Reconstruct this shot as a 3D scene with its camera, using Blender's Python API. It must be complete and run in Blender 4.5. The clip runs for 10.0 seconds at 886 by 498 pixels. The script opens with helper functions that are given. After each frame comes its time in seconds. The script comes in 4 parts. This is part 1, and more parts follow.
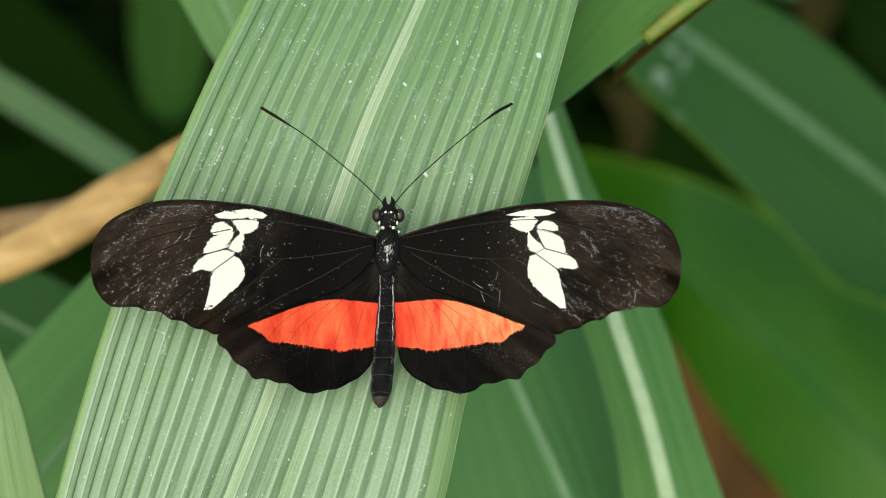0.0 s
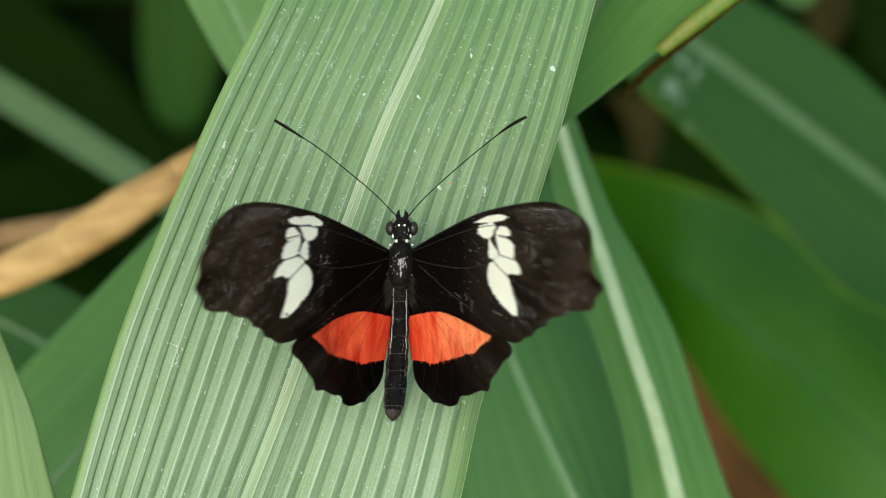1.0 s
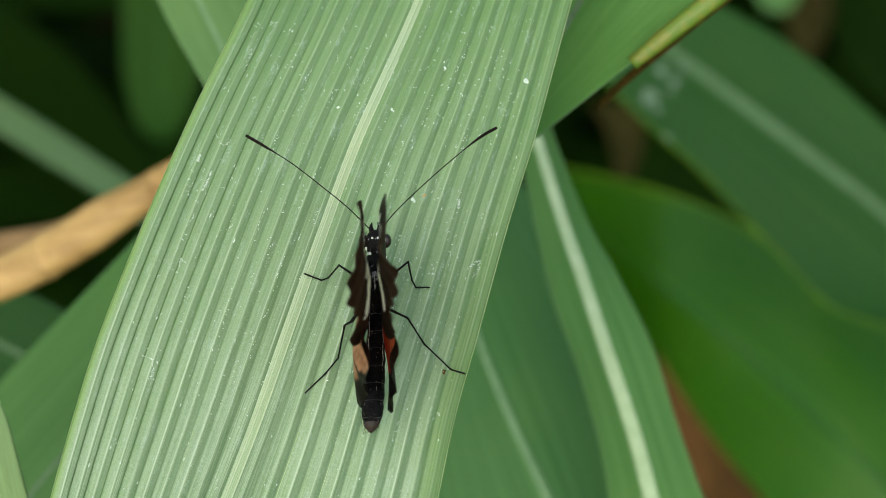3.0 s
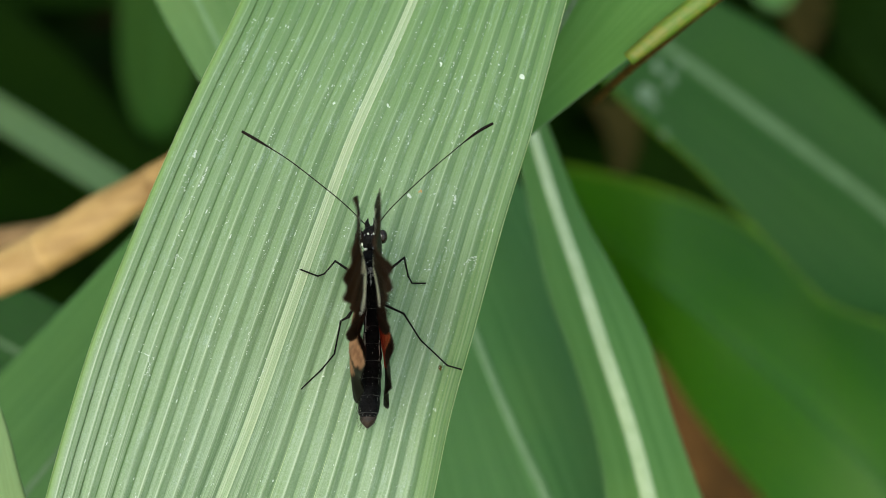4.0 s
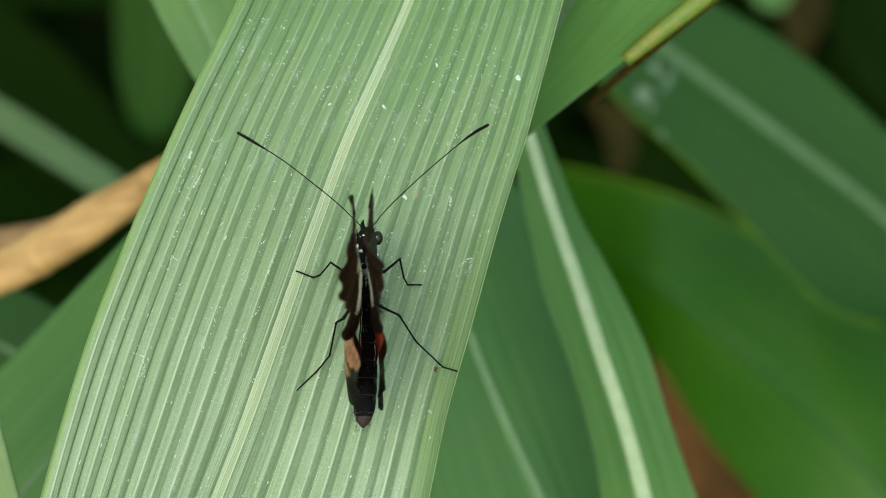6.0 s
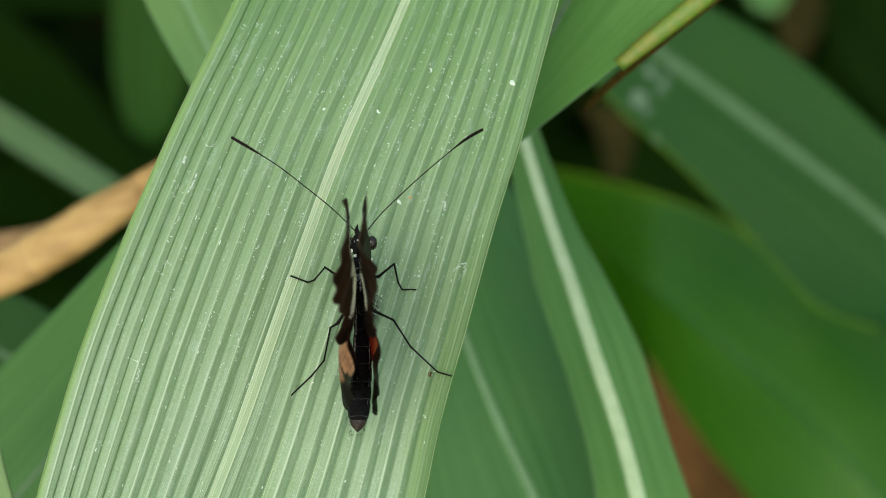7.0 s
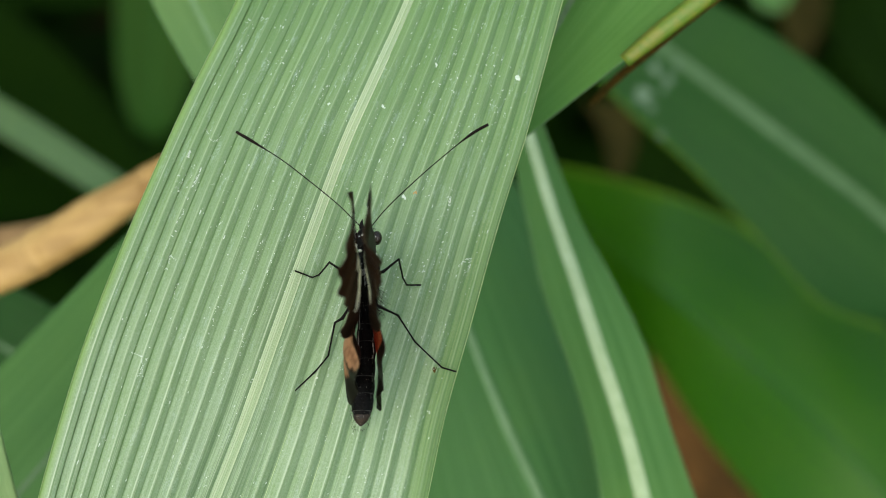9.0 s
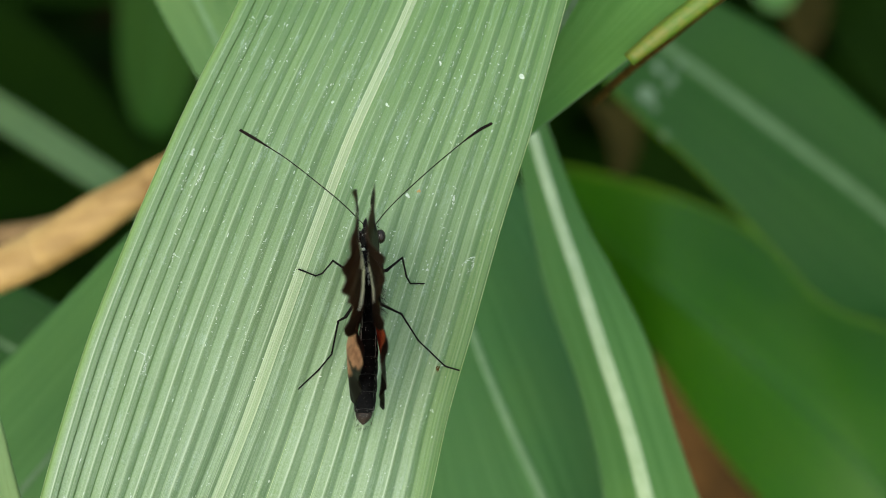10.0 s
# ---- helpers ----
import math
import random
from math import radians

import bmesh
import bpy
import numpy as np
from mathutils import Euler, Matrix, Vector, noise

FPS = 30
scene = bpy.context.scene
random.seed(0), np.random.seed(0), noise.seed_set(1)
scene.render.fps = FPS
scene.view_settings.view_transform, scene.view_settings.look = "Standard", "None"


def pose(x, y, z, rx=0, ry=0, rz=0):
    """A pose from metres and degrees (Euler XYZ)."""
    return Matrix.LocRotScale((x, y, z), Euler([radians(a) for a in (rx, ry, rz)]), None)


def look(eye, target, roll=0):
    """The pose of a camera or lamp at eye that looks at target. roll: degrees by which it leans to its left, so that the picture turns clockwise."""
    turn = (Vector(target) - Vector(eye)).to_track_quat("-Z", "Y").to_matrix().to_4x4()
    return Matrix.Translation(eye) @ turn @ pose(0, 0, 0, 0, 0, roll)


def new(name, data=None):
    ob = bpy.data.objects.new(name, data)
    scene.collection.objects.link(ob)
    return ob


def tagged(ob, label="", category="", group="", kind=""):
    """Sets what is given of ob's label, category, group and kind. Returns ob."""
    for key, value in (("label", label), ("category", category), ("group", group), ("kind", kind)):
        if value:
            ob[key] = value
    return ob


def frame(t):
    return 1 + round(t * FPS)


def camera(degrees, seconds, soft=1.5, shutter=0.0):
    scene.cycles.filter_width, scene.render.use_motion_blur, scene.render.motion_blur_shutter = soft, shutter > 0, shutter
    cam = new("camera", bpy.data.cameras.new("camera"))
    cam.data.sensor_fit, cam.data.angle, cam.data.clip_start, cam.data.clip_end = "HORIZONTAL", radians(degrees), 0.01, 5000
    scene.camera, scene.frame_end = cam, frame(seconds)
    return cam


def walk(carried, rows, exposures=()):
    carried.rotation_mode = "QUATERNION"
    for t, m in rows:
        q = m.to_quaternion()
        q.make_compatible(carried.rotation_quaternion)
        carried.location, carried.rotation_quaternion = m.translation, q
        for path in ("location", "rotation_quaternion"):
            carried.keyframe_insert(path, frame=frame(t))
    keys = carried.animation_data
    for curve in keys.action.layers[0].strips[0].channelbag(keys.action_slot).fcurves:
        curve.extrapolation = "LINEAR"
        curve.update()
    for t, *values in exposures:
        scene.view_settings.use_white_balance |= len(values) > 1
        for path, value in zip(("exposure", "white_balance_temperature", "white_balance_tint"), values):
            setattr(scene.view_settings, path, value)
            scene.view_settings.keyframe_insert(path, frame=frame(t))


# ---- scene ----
# The plan is in millimetres on a board that faces the eye: a to the right, b upward, d behind the butterfly's thorax.
EYE_DISTANCE = 427.8
VIEW = Matrix.Translation((0, 0, 0.75)) @ pose(0, 0, 0, 35)


def at(a, b, d):
    """A point of the plan, drawn out along its sight line, in world metres."""
    s = 1 + d / EYE_DISTANCE
    return VIEW @ Vector((a * s * 0.001, b * s * 0.001, -d * 0.001))


# ---- camera: a hand-held drift of a few millimetres, level with the leaf ----
cam = camera(14.0, 10.0, soft=0.8, shutter=0.5)
cam.data.dof.use_dof = True
cam.data.dof.focus_distance = 0.4315
cam.data.dof.aperture_fstop = 26.0
DRIFT = [(0, 0, 0, 0, 0), (0.5, -1.50, 0.79, 0, 0.17), (1.0, -1.60, 1.58, 0.5, 0.15), (1.5, -1.08, 1.53, 0.6, 0.18), (2.0, 1.48, 1.33, 0, 0),
         (2.5, 1.02, 2.17, -1.0, 0.04), (3.0, 1.49, 3.05, -0.8, -0.05), (4.5, 2.61, 2.33, -0.7, -0.09), (5.0, 3.51, 2.75, -0.3, -0.10), (5.5, 2.26, 2.54, 0, 0),
         (7.0, 3.17, 3.30, 0, -0.04), (7.5, 2.53, 3.40, -0.1, 0.10), (8.0, 3.10, 4.28, 0.2, 0.12), (8.5, 3.49, 4.36, 0.9, 0.02), (9.0, 2.60, 2.74, 1.0, 0.11),
         (9.5, 1.43, 2.22, 1.6, 0.22), (10.0, 2.17, 2.58, 1.5, 0.25)]
TURN = math.degrees(0.43 / EYE_DISTANCE)
walk(cam, [(t, VIEW @ Matrix.Translation((a * 0.00057, b * 0.00057, (EYE_DISTANCE - near) * 0.001)) @ pose(0, 0, 0, b * TURN, -a * TURN, roll))
           for t, a, b, near, roll in DRIFT],
     exposures=((0, 0.3, 6900, 1), (10, 0.3, 6900, 1)))

# ---- light: a bright overcast sky ----
world = bpy.data.worlds.new("overcast_sky")
scene.world = world
world.use_nodes = True
wn = world.node_tree
sky = wn.nodes.new("ShaderNodeTexSky")
sky.sky_type, sky.sun_disc, sky.sun_elevation, sky.sun_rotation = "NISHITA", False, radians(55), radians(198)
sky.air_density, sky.dust_density = 1.5, 3.0
wn.links.new(sky.outputs[0], wn.nodes["Background"].inputs[0])
wn.nodes["Background"].inputs[1].default_value = 0.14
sun = new("sun", bpy.data.lights.new("sun", "SUN"))
sun.data.energy, sun.data.angle, sun.data.color = 1.85, radians(72), (1.0, 0.95, 0.87)
sun.matrix_world = look((-0.42, -1.3, 2.73), (0, 0, 0.73))


# ---- materials ----
def graph(name):
    m = bpy.data.materials.new(name)
    m.use_nodes = True
    return m, m.node_tree, m.node_tree.nodes["Principled BSDF"]


def node(nt, kind, **inputs):
    n = nt.nodes.new(kind)
    for k, v in inputs.items():
        sock = n.inputs[k.replace("_", " ")]
        if hasattr(v, "links") or hasattr(v, "is_linked"):
            nt.links.new(v, sock)
        else:
            sock.default_value = v
    return n


def coords(nt, kind, scale):
    c = nt.nodes.new("ShaderNodeTexCoord")
    return node(nt, "ShaderNodeMapping", Vector=c.outputs[kind], Scale=scale).outputs[0]


def mixed(nt, fac, a, b):
    n = nt.nodes.new("ShaderNodeMix")
    n.data_type = "RGBA"
    for sock, v in ((n.inputs[0], fac), (n.inputs[6], a), (n.inputs[7], b)):
        if hasattr(v, "is_linked"):
            nt.links.new(v, sock)
        else:
            sock.default_value = v if sock is n.inputs[0] else (*v, 1)
    return n.outputs[2]


def ranged(nt, value, lo, hi, to_lo=0.0, to_hi=1.0):
    n = node(nt, "ShaderNodeMapRange", Value=value)
    for i, v in enumerate((lo, hi, to_lo, to_hi)):
        n.inputs[i + 1].default_value = v
    return n.outputs[0]


def noised(nt, vec, scale, detail=3.0, rough=0.55):
    return node(nt, "ShaderNodeTexNoise", Vector=vec, Scale=scale, Detail=detail, Roughness=rough).outputs[0]


def bumped(nt, p, height, strength, distance=0.0002):
    b = node(nt, "ShaderNodeBump", Strength=strength, Distance=distance, Height=height)
    nt.links.new(b.outputs[0], p.inputs["Normal"])


def maths(nt, op, a, b=0.0):
    n = nt.nodes.new("ShaderNodeMath")
    n.operation = op
    for sock, v in zip(n.inputs, (a, b)):
        if hasattr(v, "is_linked"):
            nt.links.new(v, sock)
        else:
            sock.default_value = v
    return n.outputs[0]


def leaf_mat(name, deep, light, rough=0.42, glow=0.18, lines=0.6, gloss=0.2, furrow=0.35, trench=None):
    """Grass-like blade. UV: ribs counted across, millimetres along. Fine lines along the ribs, darker furrows between them,
    mottling, a little light shining through."""
    m, nt, p = graph(name)
    fine = noised(nt, coords(nt, "UV", (5.0, 0.010, 1)), 1.0, 4.0, 0.75)
    broad = noised(nt, coords(nt, "UV", (1.1, 0.006, 1)), 1.0, 2.0)
    blot = noised(nt, coords(nt, "Object", (1, 1, 1)), 55.0, 4.0)
    grit = noised(nt, coords(nt, "Object", (1, 1, 1)), 1400.0, 3.0, 0.7)
    col = mixed(nt, ranged(nt, maths(nt, "ADD", fine, broad), 1.0 - 0.19 / lines, 1.0 + 0.19 / lines), deep, light)
    thread = noised(nt, coords(nt, "UV", (24.0, 0.03, 1)), 1.0, 2.0, 0.6)
    col = mixed(nt, ranged(nt, thread, 0.45, 0.68, 0, 0.5), col, deep)
    col = mixed(nt, ranged(nt, thread, 0.45, 0.28, 0, 0.35), col, tuple(min(1, c * 1.35) for c in light))
    col = mixed(nt, ranged(nt, blot, 0.45, 0.75, 0, 0.35), col, tuple(min(1, c * k) for c, k in zip(light, (1.15, 1.0, 0.8))))
    sep = nt.nodes.new("ShaderNodeSeparateXYZ")
    nt.links.new(coords(nt, "UV", (1, 1, 1)), sep.inputs[0])
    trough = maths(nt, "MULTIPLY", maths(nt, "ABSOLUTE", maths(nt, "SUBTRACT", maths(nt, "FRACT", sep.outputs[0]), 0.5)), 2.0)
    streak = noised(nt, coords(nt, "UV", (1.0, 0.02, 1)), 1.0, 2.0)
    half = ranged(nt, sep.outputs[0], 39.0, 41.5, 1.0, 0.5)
    # furrow tone: greener tissue and the groove's shade, both put into the colour
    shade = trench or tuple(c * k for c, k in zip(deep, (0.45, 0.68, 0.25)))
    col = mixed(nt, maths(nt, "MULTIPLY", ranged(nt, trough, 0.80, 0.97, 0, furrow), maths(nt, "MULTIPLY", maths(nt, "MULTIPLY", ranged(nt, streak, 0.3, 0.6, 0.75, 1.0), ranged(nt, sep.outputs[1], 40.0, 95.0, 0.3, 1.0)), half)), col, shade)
    nt.links.new(col, p.inputs["Base Color"])
    nt.links.new(ranged(nt, blot, 0.3, 0.7, rough - 0.06, rough + 0.12), p.inputs["Roughness"])
    p.inputs["Specular IOR Level"].default_value = gloss
    bumped(nt, p, maths(nt, "ADD", fine, maths(nt, "MULTIPLY", grit, 0.35)), 0.7)
    back = node(nt, "ShaderNodeBsdfTranslucent", Color=col)
    mix = node(nt, "ShaderNodeMixShader", Fac=glow)
    nt.links.new(p.outputs[0], mix.inputs[1])
    nt.links.new(back.outputs[0], mix.inputs[2])
    nt.links.new(mix.outputs[0], nt.nodes["Material Output"].inputs[0])
    return m


def broad_leaf_mat():
    """The leaf in the light: pleated green blade under a thin grey wax, dark furrows towards one edge, chalky broken streaks along the ribs."""
    m, nt, p = graph("waxy_ribbed_leaf")
    mul = lambda a, b: maths(nt, "MULTIPLY", a, b)
    uv = nt.nodes.new("ShaderNodeSeparateXYZ")
    nt.links.new(coords(nt, "UV", (1, 1, 1)), uv.inputs[0])
    across, along = uv.outputs[0], uv.outputs[1]
    off = maths(nt, "ABSOLUTE", maths(nt, "SUBTRACT", across, 40.0))
    step = maths(nt, "FRACT", across)
    trough = mul(maths(nt, "ABSOLUTE", maths(nt, "SUBTRACT", step, 0.5)), 2.0)
    fine = noised(nt, coords(nt, "UV", (6.0, 0.012, 1)), 1.0, 4.0, 0.7)
    thread = noised(nt, coords(nt, "UV", (22.0, 0.03, 1)), 1.0, 2.0, 0.6)
    broad = noised(nt, coords(nt, "UV", (0.9, 0.012, 1)), 1.0, 3.0)
    blot = noised(nt, coords(nt, "Object", (1, 1, 1)), 60.0, 4.0)
    grit = noised(nt, coords(nt, "Object", (1, 1, 1)), 4600.0, 4.0, 0.8)
    lower = ranged(nt, along, 50.0, 108.0)
    col = mixed(nt, ranged(nt, maths(nt, "ADD", fine, broad), 0.78, 1.22), (0.096, 0.215, 0.046), (0.162, 0.300, 0.086))
    # the flank of every pleat turned from the sun is greener: shade put into colour
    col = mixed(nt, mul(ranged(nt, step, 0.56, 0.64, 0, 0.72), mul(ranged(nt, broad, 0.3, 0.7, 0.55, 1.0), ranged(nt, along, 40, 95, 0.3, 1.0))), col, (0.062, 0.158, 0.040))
    col = mixed(nt, mul(ranged(nt, thread, 0.48, 0.58, 0, 0.5), ranged(nt, along, 50, 100, 0.3, 1.0)), col, (0.060, 0.150, 0.038))
    # wax
    wax = mul(ranged(nt, along, 45.0, 112.0, 0.10, 0.72), maths(nt, "ADD", ranged(nt, grit, 0.35, 0.65, 0.0, 0.72), ranged(nt, maths(nt, "ADD", blot, fine), 0.75, 1.25, 0.0, 0.65)))
    col = mixed(nt, wax, col, (0.330, 0.445, 0.315))
    # the same steep flank is darkened again over the wax, as painted shade
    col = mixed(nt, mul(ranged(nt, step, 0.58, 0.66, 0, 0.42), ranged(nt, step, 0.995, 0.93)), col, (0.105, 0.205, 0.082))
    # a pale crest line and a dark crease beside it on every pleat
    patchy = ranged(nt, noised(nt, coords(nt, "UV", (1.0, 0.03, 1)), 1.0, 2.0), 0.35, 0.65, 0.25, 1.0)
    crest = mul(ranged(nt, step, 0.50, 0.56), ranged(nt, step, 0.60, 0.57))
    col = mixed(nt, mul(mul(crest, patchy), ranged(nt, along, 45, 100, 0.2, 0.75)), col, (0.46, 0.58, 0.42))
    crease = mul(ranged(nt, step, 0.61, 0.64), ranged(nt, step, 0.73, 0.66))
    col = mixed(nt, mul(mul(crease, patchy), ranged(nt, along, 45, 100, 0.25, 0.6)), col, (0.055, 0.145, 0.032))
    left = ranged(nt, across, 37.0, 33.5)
    # green furrows, deepened so that their colour also carries the groove's shade
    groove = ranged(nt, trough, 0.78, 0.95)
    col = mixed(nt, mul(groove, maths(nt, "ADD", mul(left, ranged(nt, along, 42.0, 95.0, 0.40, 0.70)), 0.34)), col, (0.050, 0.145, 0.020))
    # pale hair-lines between the ribs
    hairline = noised(nt, coords(nt, "UV", (31.0, 0.02, 1)), 1.0, 1.0, 0.5)
    col = mixed(nt, mul(ranged(nt, hairline, 0.66, 0.72, 0, 0.6), lower), col, (0.40, 0.52, 0.34))
    # between the midrib and the first pleats fine dark lines
    lines = mul(ranged(nt, off, 0.3, 2.2, 1.0, 0.0), ranged(nt, thread, 0.42, 0.60))
    col = mixed(nt, mul(lines, mul(lower, 0.85)), col, (0.055, 0.130, 0.040))
    # chalky streaks, broken along the ribs
    chalk = noised(nt, coords(nt, "UV", (2.6, 0.17, 1)), 1.0, 4.0, 0.75)
    chalk = mul(ranged(nt, chalk, 0.55, 0.66), ranged(nt, grit, 0.38, 0.62))
    col = mixed(nt, mul(chalk, ranged(nt, along, 60, 120, 0.50, 0.28)), col, (0.44, 0.58, 0.53))
    # yellower margins
    rim = maths(nt, "ADD", ranged(nt, across, 30.5, 30.1, 0, 0.7), mul(ranged(nt, across, 48.4, 49.3, 0, 0.75), ranged(nt, along, 55, 95, 0.25, 1.0)))
    col = mixed(nt, rim, col, mixed(nt, ranged(nt, across, 35.0, 45.0), (0.20, 0.36, 0.075), mixed(nt, ranged(nt, fine, 0.42, 0.6), (0.055, 0.16, 0.013), (0.12, 0.25, 0.04))))
    nt.links.new(col, p.inputs["Base Color"])
    nt.links.new(ranged(nt, blot, 0.3, 0.7, 0.30, 0.46), p.inputs["Roughness"])
    p.inputs["Specular IOR Level"].default_value = 0.8
    bumped(nt, p, maths(nt, "ADD", fine, mul(grit, 0.6)), 0.7)
    back = node(nt, "ShaderNodeBsdfTranslucent", Color=col)
    mix = node(nt, "ShaderNodeMixShader", Fac=0.10)
    nt.links.new(p.outputs[0], mix.inputs[1])
    nt.links.new(back.outputs[0], mix.inputs[2])
    nt.links.new(mix.outputs[0], nt.nodes["Material Output"].inputs[0])
    return m


def plain(name, a, b, scale, rough=0.5, bump=0.3, gloss=0.5, stretch=(1, 1, 1)):
    m, nt, p = graph(name)
    v = coords(nt, "Object", stretch)
    n1, n2 = noised(nt, v, scale, 4.0, 0.6), noised(nt, v, scale * 7, 3.0)
    f = node(nt, "ShaderNodeMath", Value=n1)
    f.operation = "ADD"
    nt.links.new(n2, f.inputs[1])
    nt.links.new(mixed(nt, ranged(nt, f.outputs[0], 0.75, 1.25), a, b), p.inputs["Base Color"])
    p.inputs["Roughness"].default_value = rough
    p.inputs["Specular IOR Level"].default_value = gloss
    bumped(nt, p, n2, bump, 0.0001)
    return m


def scales_mat(name, dark, warm, fleck=0.0, rough=0.5, gloss=0.10, through_it=(0.45, 0.30, 0.19), shine=0.25):
    """Wing scales: near-black by the body, browner and worn further out, with folds between the veins and pale flecks where
    scales are rubbed off. The worn outer field lets a little light through."""
    m, nt, p = graph(name)
    mul = lambda a, b: maths(nt, "MULTIPLY", a, b)
    v = coords(nt, "Object", (1, 1, 1))
    wear, fine = noised(nt, v, 95.0, 4.0, 0.6), noised(nt, v, 5200.0, 2.0)
    place = nt.nodes.new("ShaderNodeSeparateXYZ")
    nt.links.new(v, place.inputs[0])
    out = maths(nt, "ABSOLUTE", place.outputs[0])
    far = ranged(nt, out, 0.010, 0.029)
    col = mixed(nt, mul(ranged(nt, out, 0.008, 0.028, 0.06, 1.0), ranged(nt, wear, 0.36, 0.66)), dark, warm)
    # folds and rays run outward and back on either side; sheen and fold shade are painted in
    cross = maths(nt, "ADD", mul(out, 0.55), mul(place.outputs[1], 0.83))
    run = maths(nt, "SUBTRACT", mul(out, 0.83), mul(place.outputs[1], 0.55))
    lane = node(nt, "ShaderNodeCombineXYZ", X=cross, Y=mul(run, 0.10), Z=0.0).outputs[0]
    ray = noised(nt, lane, 900.0, 3.0, 0.65)
    fold = noised(nt, lane, 330.0, 1.0, 0.5)
    col = mixed(nt, mul(far, ranged(nt, ray, 0.46, 0.68, 0, 0.7)), col, tuple(c * 1.7 for c in warm))
    col = mixed(nt, mul(far, ranged(nt, fold, 0.50, 0.44, 0, 0.85)), col, tuple(c * 0.5 for c in dark))
    col = mixed(nt, ranged(nt, fine, 0.45, 0.6, 0, 0.6), col, tuple(c * 0.5 for c in dark))
    if fleck:
        speck = noised(nt, v, 4200.0, 3.0, 0.6)
        region = noised(nt, lane, 190.0, 4.0, 0.7)
        outer = ranged(nt, out, 0.004, 0.022, 0.3, 1.0)
        col = mixed(nt, mul(ranged(nt, speck, 0.58, 0.66), mul(outer, ranged(nt, region, 0.53, 0.70, 0.0, fleck))), col, (0.66, 0.62, 0.58))
    nt.links.new(col, p.inputs["Base Color"])
    p.inputs["Roughness"].default_value, p.inputs["Specular IOR Level"].default_value = rough, gloss
    bumped(nt, p, maths(nt, "ADD", mul(fine, 0.3), mul(fold, 1.5)), 0.3, 0.00012)
    lit = node(nt, "ShaderNodeBsdfTranslucent", Color=(*through_it, 1))
    mix = node(nt, "ShaderNodeMixShader", Fac=mul(ranged(nt, out, 0.010, 0.024), shine))
    nt.links.new(p.outputs[0], mix.inputs[1])
    nt.links.new(lit.outputs[0], mix.inputs[2])
    nt.links.new(mix.outputs[0], nt.nodes["Material Output"].inputs[0])
    return m


def red_mat():
    m, nt, p = graph("red_scales")
    v = coords(nt, "Object", (1, 1, 1))
    streak = noised(nt, coords(nt, "Object", (1, 0.25, 1)), 700.0, 3.0)
    worn = noised(nt, v, 130.0, 2.0)
    fine = noised(nt, v, 4200.0, 2.0)
    col = mixed(nt, ranged(nt, streak, 0.35, 0.7), (0.57, 0.036, 0.016), (0.81, 0.115, 0.045))
    col = mixed(nt, ranged(nt, worn, 0.5, 0.75, 0, 0.55), col, (0.88, 0.23, 0.08))
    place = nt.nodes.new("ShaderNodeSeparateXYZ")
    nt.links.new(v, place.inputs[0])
    # the sheen on the right wing's outer red is painted as lighter orange
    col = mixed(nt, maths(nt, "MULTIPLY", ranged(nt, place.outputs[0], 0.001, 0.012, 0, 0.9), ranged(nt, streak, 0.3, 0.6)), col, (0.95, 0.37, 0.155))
    col = mixed(nt, ranged(nt, fine, 0.45, 0.65, 0, 0.3), col, (0.45, 0.03, 0.01))
    nt.links.new(col, p.inputs["Base Color"])
    p.inputs["Roughness"].default_value, p.inputs["Specular IOR Level"].default_value = 0.6, 0.1
    bumped(nt, p, fine, 0.25, 0.00005)
    return m


LEAF = broad_leaf_mat()
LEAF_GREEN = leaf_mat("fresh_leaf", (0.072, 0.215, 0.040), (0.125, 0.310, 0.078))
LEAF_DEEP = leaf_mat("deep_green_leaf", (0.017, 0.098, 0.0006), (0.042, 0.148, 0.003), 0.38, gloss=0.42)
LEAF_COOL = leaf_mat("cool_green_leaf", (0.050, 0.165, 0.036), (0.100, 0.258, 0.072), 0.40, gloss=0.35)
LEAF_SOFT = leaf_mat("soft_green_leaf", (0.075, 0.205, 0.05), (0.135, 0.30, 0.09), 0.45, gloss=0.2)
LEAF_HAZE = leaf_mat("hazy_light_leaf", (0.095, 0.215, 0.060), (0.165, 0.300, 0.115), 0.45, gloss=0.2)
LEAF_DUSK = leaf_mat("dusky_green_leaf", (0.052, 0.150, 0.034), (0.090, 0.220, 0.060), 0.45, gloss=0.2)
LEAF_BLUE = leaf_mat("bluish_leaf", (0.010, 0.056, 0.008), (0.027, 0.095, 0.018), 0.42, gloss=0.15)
# near black: the shade deep in the clump is put into this colour
LEAF_DARK = leaf_mat("shade_toned_leaf", (0.003, 0.013, 0.001), (0.009, 0.028, 0.002), 0.6, gloss=0.03)
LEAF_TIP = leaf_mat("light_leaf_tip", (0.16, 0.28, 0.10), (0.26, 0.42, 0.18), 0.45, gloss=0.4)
# dim by colour: the shade on the far leaf tip is put in here
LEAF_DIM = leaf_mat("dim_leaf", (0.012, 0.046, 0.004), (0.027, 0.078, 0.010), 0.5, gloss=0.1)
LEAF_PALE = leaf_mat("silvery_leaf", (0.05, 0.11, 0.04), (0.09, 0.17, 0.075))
MIDRIB = leaf_mat("lined_midrib", (0.28, 0.42, 0.22), (0.58, 0.69, 0.50), 0.4, 0.1, 0.9, gloss=0.4, furrow=0.9, trench=(0.09, 0.19, 0.06))
RIB_PALE = plain("pale_midrib", (0.34, 0.46, 0.20), (0.46, 0.58, 0.31), 120, 0.42, 0.2, stretch=(1, 0.2, 1))
